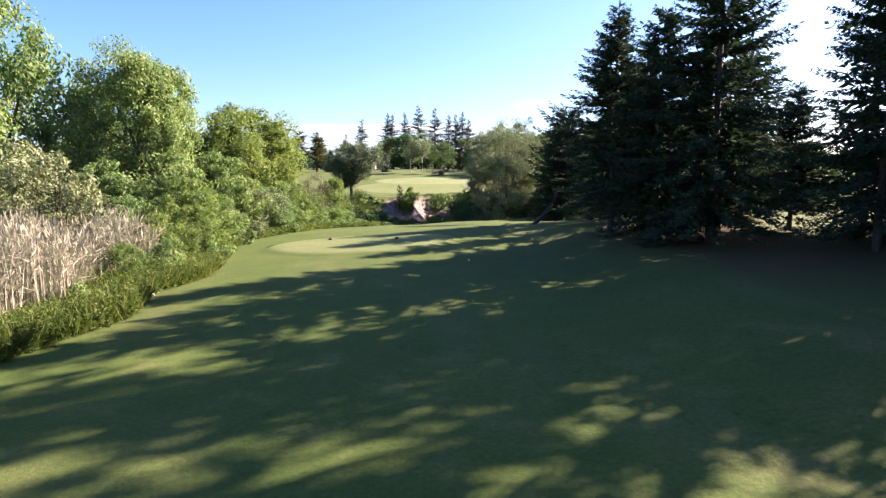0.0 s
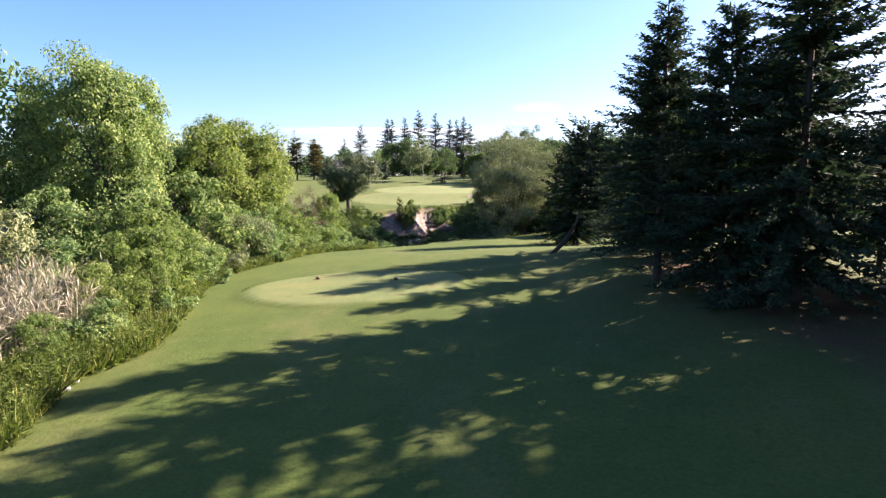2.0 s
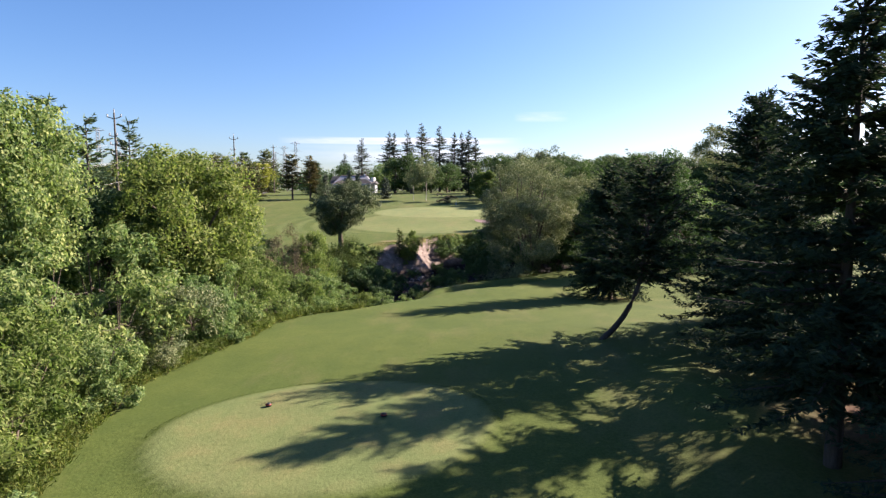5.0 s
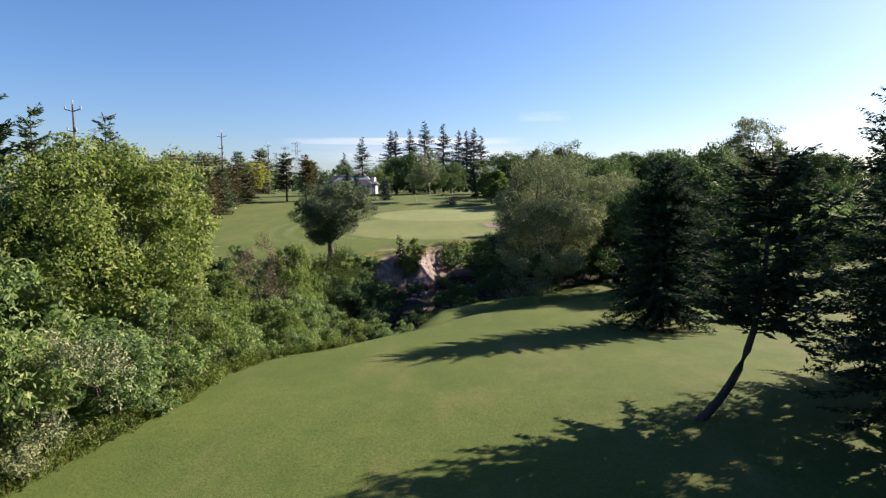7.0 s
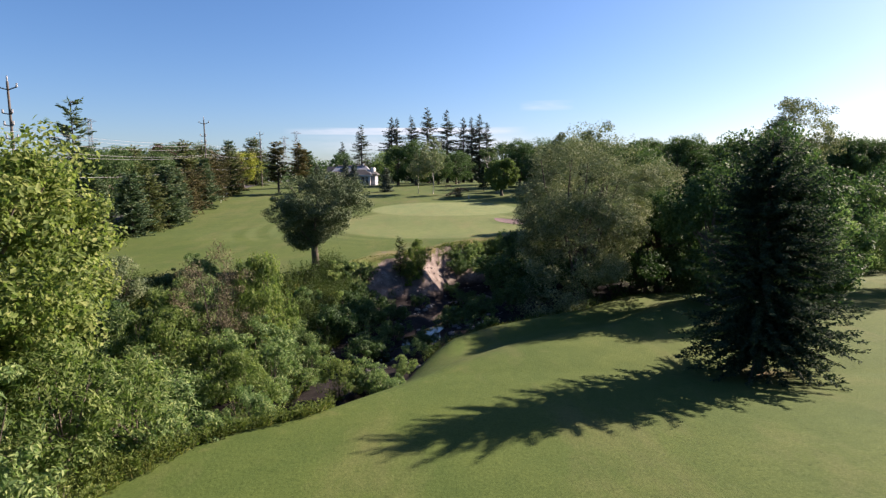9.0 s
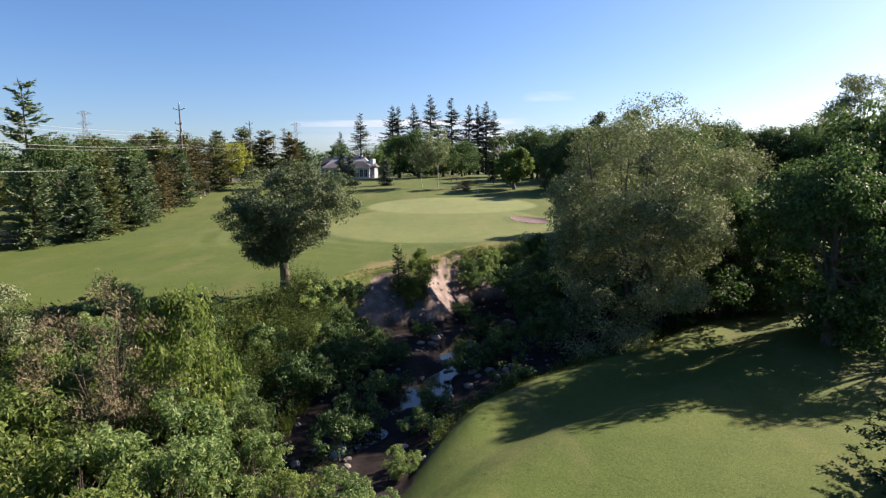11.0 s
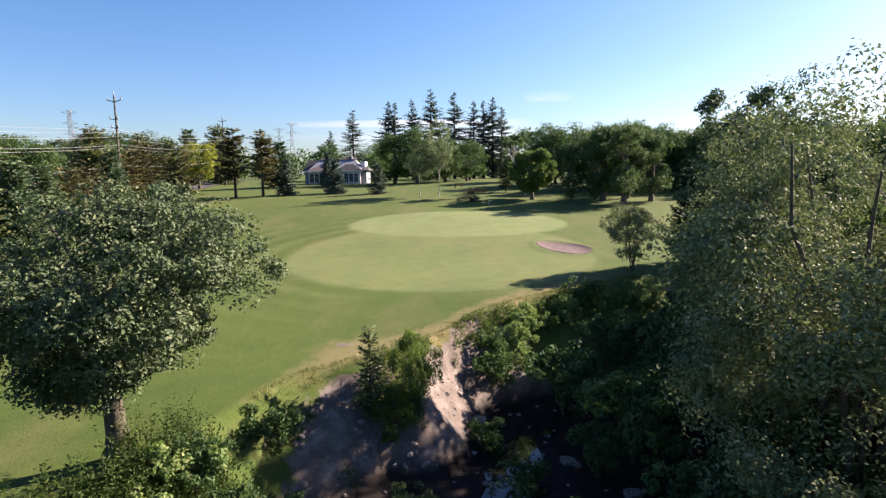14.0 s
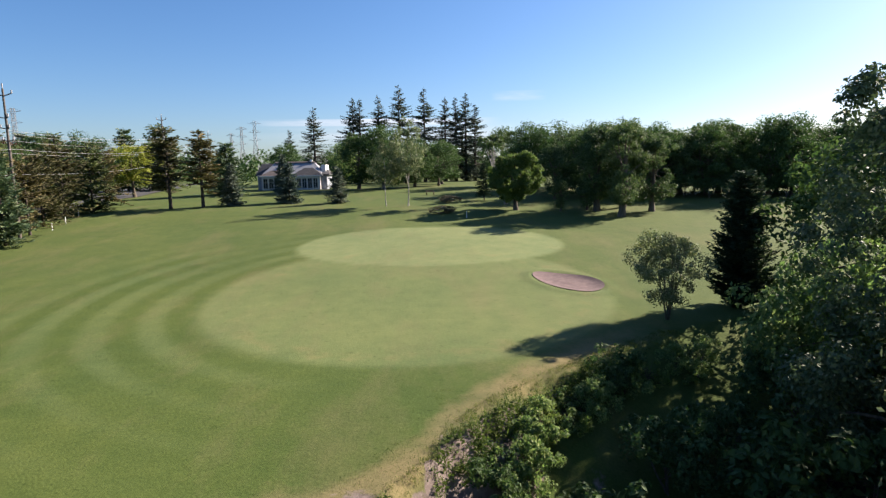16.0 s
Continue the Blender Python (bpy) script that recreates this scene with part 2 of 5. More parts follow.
def ground_material():
    """Turf with mown, rough and dry parts, bare soil on the creek's banks and gravel in its bed; the shares come from the mesh."""
    m = Mat("turf_and_soil", 0.95, 0, 0.12)
    at = m.n.new("ShaderNodeAttribute")
    at.attribute_name = "zone"
    sp = m.n.new("ShaderNodeSeparateColor")
    m.l.new(at.outputs["Color"], sp.inputs[0])
    fine = m.noise(9.0, 6, 0.7, "Object")
    mid = m.noise(0.55, 5, 0.6)
    broad = m.noise(0.07, 4, 0.55)
    rough = m.ramp(fine, (0.25, (0.037, 0.058, 0.013)), (0.75, (0.081, 0.112, 0.030)))
    mown = m.ramp(fine, (0.25, (0.122, 0.152, 0.066)), (0.75, (0.166, 0.196, 0.094)))
    dry = m.ramp(fine, (0.25, (0.118, 0.104, 0.050)), (0.75, (0.193, 0.156, 0.082)))
    # Needle litter colour, also blended thinly over the turf as painted shade.
    litter_and_shade = m.ramp(fine, (0.25, (0.034, 0.018, 0.011)), (0.75, (0.125, 0.064, 0.039)))
    soil = m.ramp(m.noise(1.1, 8, 0.7), (0.3, (0.085, 0.066, 0.058)), (0.5, (0.150, 0.120, 0.107)), (0.72, (0.275, 0.232, 0.210)))
    shade = m.ramp(broad, (0.32, (0.84, 0.9, 0.84)), (0.68, (1.12, 1.06, 1.0)))
    spots = m.ramp(mid, (0.35, (0.88, 0.92, 0.88)), (0.68, (1.08, 1.05, 1.02)))
    grass = m.mix(sp.outputs[1], rough, mown)
    patchy = m.ramp(m.math("ADD", m.math("MULTIPLY", mid, 0.7), m.math("MULTIPLY", sp.outputs[2], 0.8)), (0.62, (0, 0, 0)), (1.05, (1, 1, 1)))
    grass = m.mix(patchy, grass, dry)
    grass = m.mix(1.0, m.mix(1.0, grass, shade, "MULTIPLY"), spots, "MULTIPLY")
    worn = m.ramp(m.noise(0.21, 6, 0.65, stretch=(1, 0.4, 1)), (0.5, (0, 0, 0)), (0.72, (0.34, 0.34, 0.34)))
    grass = m.mix(worn, grass, dry)
    tufts = m.ramp(m.noise(1.9, 7, 0.75), (0.3, (0.62, 0.68, 0.6)), (0.42, (1, 1, 1)))
    grass = m.mix(1.0, grass, tufts, "MULTIPLY")
    edge = m.ramp(m.math("ADD", sp.outputs[0], m.math("MULTIPLY", m.math("SUBTRACT", m.noise(1.7, 5), 0.5), 0.9)), (0.42, (0, 0, 0)), (0.58, (1, 1, 1)))
    grass = m.mix(m.math("MULTIPLY", at.outputs["Alpha"], m.ramp(mid, (0.3, (0.3, 0.3, 0.3)), (0.6, (1, 1, 1)))), grass, litter_and_shade)
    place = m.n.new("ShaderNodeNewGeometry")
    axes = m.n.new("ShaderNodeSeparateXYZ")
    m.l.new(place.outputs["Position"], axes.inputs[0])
    # Soil darkens with depth: wet gravel, plus the creek bed's shade in the colour.
    wet_and_shade = m.ramp(m.math("ADD", m.math("MULTIPLY", axes.outputs[2], 0.55), 2.45), (0.5, (0.10, 0.10, 0.11)), (0.95, (1, 1, 1)))
    m.color(m.mix(edge, grass, m.mix(1.0, soil, wet_and_shade, "MULTIPLY")))
    return m.bump(m.math("ADD", fine, m.math("MULTIPLY", mid, 1.5)), 0.4, 0.06).m


GROUND = ground_material()


# ---- mesh helpers ----
def mesh_np(name, verts, quads, material, smooth=False):
    """A mesh of quads from arrays."""
    verts, quads = np.asarray(verts, np.float32), np.asarray(quads, np.int32)
    me = bpy.data.meshes.new(name)
    me.vertices.add(len(verts))
    me.vertices.foreach_set("co", verts.ravel())
    me.loops.add(4 * len(quads))
    me.loops.foreach_set("vertex_index", quads.ravel())
    me.polygons.add(len(quads))
    me.polygons.foreach_set("loop_start", np.arange(0, 4 * len(quads), 4, dtype=np.int32))
    me.polygons.foreach_set("use_smooth", np.full(len(quads), smooth))
    me.update(calc_edges=True)
    me.materials.append(material)
    return me


def unit(v):
    return v / np.maximum(np.linalg.norm(v, axis=-1, keepdims=True), 1e-9)


def leaves(name, centre, along, across, material, fold=0.25):
    """One folded, pointed leaf for each centre: along and across are its half axes."""
    n = len(centre)
    up = np.cross(along, across)
    up = unit(up) * np.linalg.norm(across, axis=1, keepdims=True) * fold
    v = np.stack([centre - along, centre + across + up, centre + along, centre - across + up], 1).reshape(-1, 3)
    return mesh_np(name, v, np.arange(4 * n).reshape(n, 4), material)


def tube(path, radii, sides=8):
    """Vertices and quads of a tapered tube along a path."""
    path, radii = np.asarray(path, float), np.asarray(radii, float)
    d = unit(np.gradient(path, axis=0))
    ref = np.where(np.abs(d[:, 2:]) > 0.9, [[1.0, 0, 0]], [[0, 0, 1.0]])
    a = unit(np.cross(d, ref))
    b = np.cross(d, a)
    ang = np.linspace(0, 2 * np.pi, sides, endpoint=False)
    ring = path[:, None] + radii[:, None, None] * (np.cos(ang)[None, :, None] * a[:, None] + np.sin(ang)[None, :, None] * b[:, None])
    i, j = np.meshgrid(np.arange(len(path) - 1), np.arange(sides), indexing="ij")
    k = (j + 1) % sides
    q = np.stack([i * sides + j, i * sides + k, (i + 1) * sides + k, (i + 1) * sides + j], -1).reshape(-1, 4)
    return ring.reshape(-1, 3), q


def joined(pieces):
    verts, quads, base = [], [], 0
    for v, q in pieces:
        verts.append(v)
        quads.append(q + base)
        base += len(v)
    return np.concatenate(verts), np.concatenate(quads)


def box(x0, x1, y0, y1, z0, z1):
    v = np.array([(x, y, z) for z in (z0, z1) for y in (y0, y1) for x in (x0, x1)], float)
    q = np.array([(0, 2, 3, 1), (4, 5, 7, 6), (0, 1, 5, 4), (1, 3, 7, 5), (3, 2, 6, 7), (2, 0, 4, 6)])
    return v, q


def thing(name, label, category, group="", at=(0, 0, 0), turn=0.0):
    ob = tagged(new(name), label, category, group)
    ob.empty_display_size = 0.2
    ob.matrix_basis = pose(*at, 0, 0, turn)
    return ob


def part(name, data, parent, label=""):
    ob = new(name, data)
    ob.parent = parent
    return tagged(ob, label)


def solid(name, pieces, material, parent, label="", smooth=False):
    return part(name, mesh_np(name, *joined(pieces), material, smooth), parent, label)


# ---- the lie of the land ----
def tab(v, *pairs):
    return np.interp(v, pairs[0::2], pairs[1::2])


def south_edge(x):
    """Where the tee-side lawn breaks off towards the creek."""
    return tab(x, -80, 66, -40, 64, -14.5, 63, -11.5, 66.3, -8.6, 68.3, -5, 72.6, -1.2, 77.2, 1.5, 80, 4, 81.8, 7, 84, 10, 85.8, 13, 89, 17, 93, 25, 98, 40, 104, 90, 116)


def north_edge(x):
    """Where the green-side field breaks off towards the creek."""
    return tab(x, -90, 84, -60, 88, -30, 92, -18, 95.5, -14.5, 99.8, -13, 104.2, -11.5, 107.3, -9.5, 109.2, -7.8, 110.4, -6.3, 112.2, -4.7, 114.2, -3.4, 117.6, -1.2, 120.4, 1.5, 123, 5, 126, 9, 128.6, 14, 132, 30, 138, 90, 147)


def creek_line(y):
    """The middle of the running water."""
    return tab(y, 74, -30, 78, -20, 82, -12, 86, -7.8, 90, -5.6, 95, -3.9, 100, -2.8, 104, -1.9, 108, -0.8, 112, 1.0, 116, 6, 120, 14, 126, 32)


BED = -3.75
TEE, TEE_R = (-5.4, 40.5), (6.6, 5.4)
PIN, PIN_R = (-3.7, 159.6), (15.2, 10.6)
APRON, APRON_R = (-5.5, 141.5), (16.5, 15.8)
BUNKER, BUNKER_R = (7.9, 143.4), (2.75, 2.9)


def oval(x, y, centre, radii):
    return np.sqrt(((x - centre[0]) / radii[0]) ** 2 + ((y - centre[1]) / radii[1]) ** 2)


def lumps(x, y):
    return (np.sin(x * 0.31 + 1.3 * np.sin(y * 0.17)) + np.sin(y * 0.27 + 1.1 * np.sin(x * 0.21 + 2))) * 0.5


def height(x, y):
    x, y = np.asarray(x, float), np.asarray(y, float)
    a = tab(y, -60, -0.5, 0, -0.15, 30, 0.1, 42, 0.3, 55, 0.0, 65, -0.8, 75, -1.45, 95, -1.5, 130, -1.5)
    a = a + np.clip(x, -18, 30) * tab(y, 0, 0.05, 55, 0.05, 75, 0.0)
    a = a + 0.13 * np.clip((1.06 - oval(x, y, TEE, TEE_R)) / 0.12, 0, 1)
    rise = np.clip((x - 5.0) / 5.5, 0, 1)
    a = a + 0.55 * rise * rise * (3 - 2 * rise) * tab(y, -40, 1, 42, 1, 52, 0)
    b = tab(y, 60, 0.5, 95, 0.75, 105, 0.85, 114, 0.95, 128, 1.2, 140, 1.9, 155, 3.1, 186, 5.7, 206, 6.9, 232, 8.0, 260, 8.4, 400, 8.5)
    b = b + 0.5 * np.exp(-((x + 4) ** 2 / 260 + (y - 160) ** 2 / 300))
    o = oval(x, y + 0.5 * (x - BUNKER[0]), BUNKER, BUNKER_R)
    b = b - 0.17 * np.clip((1.0 - o) / 0.45, 0, 1) + 0.12 * np.exp(-((o - 1.1) / 0.16) ** 2)
    jag = 0.5 * lumps(x * 3.1 + 5, y * 2.3) + 0.3 * lumps(x * 7.3, y * 6.1 + 2) + 0.5 * np.sin(x * 0.9)
    ds, dn = (y - south_edge(x)) * 0.78, (north_edge(x) - y + jag * tab(x, -14, 0, -12, 1, 3, 1, 6, 0)) * 0.78
    ss = tab(x, -30, 0.3, -16, 0.45, -8, 0.5, -5, 0.4, -1, 0.26, 3, 0.19, 30, 0.2)
    sn = tab(x, -60, 0.28, -13, 0.3, -12.4, 0.55, -11, 0.95, -9, 1.1, -2.5, 1.2, 0, 0.8, 5, 0.6, 40, 0.4)
    low = BED + 0.22 * lumps(x * 2.5, y * 2.5) + 0.1 * lumps(x * 7, y * 6)
    low = low - 0.42 * np.clip(1.7 - np.abs(x - creek_line(y)) * 0.8, 0, 1)
    zs = a - ss * ds * np.sqrt(np.clip(ds / 2.0, 0, 1))
    step = np.clip((x + 6) / 4, 0, 1) * np.clip((24 - x) / 8, 0, 1)
    shelf = a + tab(ds, 0, 0, 1.2, -0.25, 3.0, -0.95, 4.6, -1.1, 6.4, -0.7, 7.4, -0.85, 9.5, -2.2, 13, -3.6)
    zs = zs + (shelf - zs) * step
    zn = b - sn * dn
    spur = 0.95 - 0.32 * np.clip(113.6 - y, 0, 20) - 0.9 * np.clip(108.6 - y, 0, 20) - 1.3 * np.clip(np.abs(x + 6.7 + 0.12 * (y - 110)) - 1.15 + 0.25 * lumps(x * 2, y * 3), 0, 20)
    zn = np.maximum(zn, np.where(dn > 0, np.minimum(spur, b), -99))
    z = np.where(ds <= 0, a, np.where(dn <= 0, b, np.maximum(np.maximum(zs, zn), low)))
    return z + 0.05 * lumps(x, y) * np.where((x > -13) & (y > 30) & (y < 48), 0.3, 1)


def h(x, y):
    return float(height(x, y))


def spread(*stretches):
    """Grid lines with a step for each stretch (from, to, step)."""
    return np.unique(np.round(np.concatenate([np.arange(a, b, s) for a, b, s in stretches]), 3))


def make_ground():
    xs = spread((-2500, -400, 300), (-400, -120, 28), (-120, -50, 3), (-50, -36, 1.2), (-36, 24, 0.42), (24, 60, 1.5), (60, 140, 6), (140, 400, 26), (400, 2600, 300))
    ys = spread((-400, -40, 40), (-40, 0, 4), (0, 26, 1.0), (26, 50, 0.42), (50, 62, 0.8), (62, 132, 0.42), (132, 150, 0.45), (150, 205, 1.0), (205, 260, 2.5), (260, 420, 16), (420, 3000, 250))
    X, Y = np.meshgrid(xs, ys)
    Z = height(X, Y)
    n, w = X.shape
    i, j = np.meshgrid(np.arange(n - 1), np.arange(w - 1), indexing="ij")
    q = np.stack([i * w + j, i * w + j + 1, (i + 1) * w + j + 1, (i + 1) * w + j], -1).reshape(-1, 4)
    me = mesh_np("ground", np.stack([X, Y, Z], -1).reshape(-1, 3), q, GROUND, True)
    gy, gx = np.gradient(Z, axis=0) / np.gradient(Y, axis=0), np.gradient(Z, axis=1) / np.gradient(X, axis=1)
    steep = np.hypot(gx, gy)
    inside = (Y > south_edge(X)) & (Y < north_edge(X))
    soil = np.where(inside, np.clip((steep - 0.55) / 0.5, 0, 1), 0) * tab(X, -12, 0.1, -10, 1)
    soil = np.maximum(soil, np.where(inside & (Z < BED + 0.45), 0.9, 0) * tab(X, -24, 0, -14, 1, 12, 1, 30, 0.2))
    needles = 1.1 * np.exp(-(((X - 15) / 4.2) ** 4 + ((Y - 32) / 14) ** 4)) + np.exp(-(((X - 15.4) / 1.3) ** 2 + ((Y - 75) / 1.1) ** 2))
    # Wider, weaker share darkens the turf beneath the spruces to stand for shade.
    needles = np.maximum(needles, 0.5 * np.exp(-(((X - 16) / 8.5) ** 4 + ((Y - 22) / 24) ** 4)) * (0.6 + 0.6 * lumps(X * 1.3, Y * 1.1)))
    ot, og = oval(X, Y, TEE, TEE_R), oval(X, Y, PIN, PIN_R)
    mown = np.clip((1.0 - ot) / 0.05, 0, 1) * 0.62
    mown = np.maximum(mown, np.clip((1.0 - og) / 0.06, 0, 1))
    oa = oval(X, Y, APRON, APRON_R)
    apron = np.clip((1.0 - oa) / 0.05, 0, 1)
    mown = np.maximum(mown, 0.46 * apron)
    rings = 0.2 * np.tanh(1.8 * np.sin(oa * 29.5 + 4.99 + 0.35 * lumps(X * 0.8, Y * 0.7))) * np.clip((176 - Y) / 24, 0, 1) * np.clip((oa - 1.0) / 0.05, 0, 1) * np.clip((2.4 - oa) / 0.8, 0, 1) * np.clip((-X - 7) / 8, 0, 1) * (0.75 + 0.5 * lumps(X * 1.7, Y * 0.4))
    mown = mown + np.where(Y > north_edge(X) + 0.5, rings + 0.13 - 0.2 * np.clip((130 - Y) / 8, 0, 1) * np.clip((4 - X) / 6, 0, 1), 0)
    for bx, by, br in ((-10.3, 112.7, 0.7), (-6.4, 113.6, 0.9), (-3.2, 117.4, 0.8), (-8.6, 112.0, 0.6), (2.6, 122.9, 0.9)):
        soil = np.maximum(soil, 0.62 * np.exp(-((X - bx) ** 2 / 1.8 + (Y - by) ** 2) / br**2))
    dry = np.exp(-((north_edge(X) + 1.5 - Y) / 2.5) ** 2) * tab(X, -16, 0, -10, 0.8, 6, 0.8, 14, 0.2) + np.exp(-((south_edge(X) - 0.8 - Y) / 1.2) ** 2) * 0.3
    dry = dry + np.clip((1.0 - ot) / 0.1, 0, 1) * 0.34 + 0.34 * np.exp(-((oa - 0.86) / 0.12) ** 2) * np.clip((X + 22) / 4, 0, 1) + 0.55 * np.exp(-((X + 10) / 3.6) ** 2 - ((Y - 112.6) / 2.4) ** 2) + np.where(Y < 16, 0.3, 0.0)
    zone = np.stack([soil, np.clip(mown, 0, 1), np.clip(dry, 0, 1), np.clip(needles, 0, 1)], -1).reshape(-1, 4)
    layer = me.color_attributes.new("zone", "FLOAT_COLOR", "POINT")
    layer.data.foreach_set("color", zone.astype(np.float32).ravel())
    return tagged(new("ground", me), "rolling mown golf course turf with eroded creek banks", "ground", kind="structure")


make_ground()


def make_water():
    xs, ys = np.linspace(-60, 60, 121), np.linspace(60, 140, 81)
    X, Y = np.meshgrid(xs, ys)
    n, w = X.shape
    i, j = np.meshgrid(np.arange(n - 1), np.arange(w - 1), indexing="ij")
    q = np.stack([i * w + j, i * w + j + 1, (i + 1) * w + j + 1, (i + 1) * w + j], -1).reshape(-1, 4)
    cx, cy = X[:-1, :-1].ravel() + 0.5, Y[:-1, :-1].ravel() + 0.5
    q = q[(height(cx, cy) < BED + 0.5)]
    me = mesh_np("creek_water", np.stack([X, Y, np.full_like(X, BED - 0.36)], -1).reshape(-1, 3), q, WATER, True)
    return tagged(new("creek_water", me), "dark shallow creek water between gravel bars", "water", kind="structure")


make_water()

# ---- trees ----
RNG = np.random.default_rng(7)


def lobed(rng, d, n=7, amount=0.3):
    """An uneven radius for each direction d."""
    axes = unit(rng.normal(size=(n, 3)))
    return 1 - amount * 0.5 + amount * np.max(np.clip(d @ axes.T, 0, 1) ** 3, axis=1) + 0.07 * rng.normal(size=len(d))


def broadleaf(seed, tall, wide, skirt, clumps, per, leaf, material, bark=BARK, slim=0.55, flat=0.75, lean=(0, 0), trunk=0.035, open_=0.5, stems=1, rise=0.0, puff=1.0, funnel=0.0, boxy=0.0, lobe=0.3, cap=1.0, airy=0.0):
    """Meshes of a tapered trunk with limbs and of a crown of leaf clumps. skirt: the height at which the crown begins."""
    rng = np.random.default_rng(seed)
    mid, half = (skirt + tall) / 2, (tall - skirt) / 2
    lobes = max(9, int(clumps**0.62))
    g = unit(rng.normal(size=(lobes, 3)) * np.array([1, 1, 1.1]))
    g[:, :2] *= 1 + boxy * g[:, 2:] ** 2
    reach = (open_ * 0.8 + (0.76 - open_ * 0.8) * rng.random(lobes) ** 0.5) * lobed(rng, g, 7, lobe)
    shape = (1 - 0.25 * np.clip(g[:, 2], 0, 1) ** 2) * (1 - funnel * np.clip(-g[:, 2], 0, 1))
    heart = np.stack([g[:, 0] * wide * reach * shape, g[:, 1] * wide * reach * shape, mid + g[:, 2] * half * reach], 1)
    girth = puff * rng.uniform(0.75, 1.3, lobes) * 1.3 * (wide * wide * half) ** (1 / 3) / lobes**0.4
    which = rng.integers(0, lobes, clumps)
    d = unit(rng.normal(size=(clumps, 3)) + 0.75 * g[which])
    centre = heart[which] + d * (girth[which] * (0.55 + 0.45 * rng.random(clumps) ** 0.5))[:, None] * np.array([1, 1, 0.85])
    high = centre[:, 2] > cap * tall
    centre[high, 2] = tall * (cap - 0.2 * rng.random(np.count_nonzero(high)) ** 1.5)
    centre[:, 2] = np.clip(centre[:, 2], 0.03 * tall, tall)
    centre[:, :2] += np.outer(np.clip(centre[:, 2] / tall, 0, 1), lean)
    size = girth[which] * rng.uniform(0.25, 0.46, clumps)
    n = clumps * per
    own = np.repeat(np.arange(clumps), per)
    e = unit(rng.normal(size=(n, 3)))
    off = e * (0.45 + 0.55 * rng.random((n, 1)) ** 0.5) * np.array([1, 1, flat])
    stretch = 1 + 0.35 * rng.random((n, 1))
    p = centre[own] + off * size[own][:, None] * stretch
    p[:, 2] += rise * size[own] * rng.random(n) ** 2
    p[:, 2] = np.maximum(p[:, 2], 0.05)
    if airy:
        kept = rng.random(n) > airy * np.clip((p[:, 2] / tall - 0.5) / 0.3, 0, 1) * (0.7 + 0.5 * rng.random(clumps))[own]
        p, e, n = p[kept], e[kept], int(np.count_nonzero(kept))
    nrm = unit(e * 0.9 + np.array([0, 0, 0.35]) + 0.42 * rng.normal(size=(n, 3)))
    along = unit(np.cross(nrm, rng.normal(size=(n, 3)))) + np.array([0, 0, -0.25 + 1.1 * rise])
    along = unit(along)
    across = unit(np.cross(nrm, along))
    s = leaf * (0.65 + 0.7 * rng.random((n, 1)))
    crown = leaves("crown", p, along * s, across * s * slim, material)
    pieces = []
    for k in range(stems):
        w = rng.normal(size=(7, 2)) * 0.02 * tall
        w[0] = 0
        z = np.linspace(-0.25, tall * 0.78, 7)
        spread_ = (rng.normal(size=2) * wide * 0.35) if stems > 1 else np.zeros(2)
        xy = np.outer(np.clip(z / tall, 0, 1), np.array(lean) + spread_) + np.cumsum(w, 0) * 0.5
        path = np.column_stack([xy, z])
        rad = tall * trunk * (1 - 0.85 * np.linspace(0, 1, 7) ** 0.8) / math.sqrt(stems)
        rad[0] *= 1.35
        pieces.append(tube(path, rad, 9))
        for c in rng.choice(clumps, min(clumps, max(4, 14 // stems)), replace=False):
            t0 = np.clip(rng.uniform(0.28, 0.75), 0, 1)
            root = np.array([np.interp(t0, np.linspace(0, 1, 7), path[:, m]) for m in range(3)])
            tip = centre[c]
            bow = (root + tip) / 2 + np.array([0, 0, 0.06 * tall * (1 - 2 * t0)]) + rng.normal(size=3) * 0.02 * tall
            s_ = np.linspace(0, 1, 6)[:, None]
            limb = (1 - s_) ** 2 * root + 2 * s_ * (1 - s_) * bow + s_**2 * tip
            r0 = np.interp(t0, np.linspace(0, 1, 7), rad) * 0.55
            pieces.append(tube(limb, r0 * (1 - 0.85 * s_[:, 0]), 6))
    wood = mesh_np("trunk", *joined(pieces), bark, True)
    return wood, crown


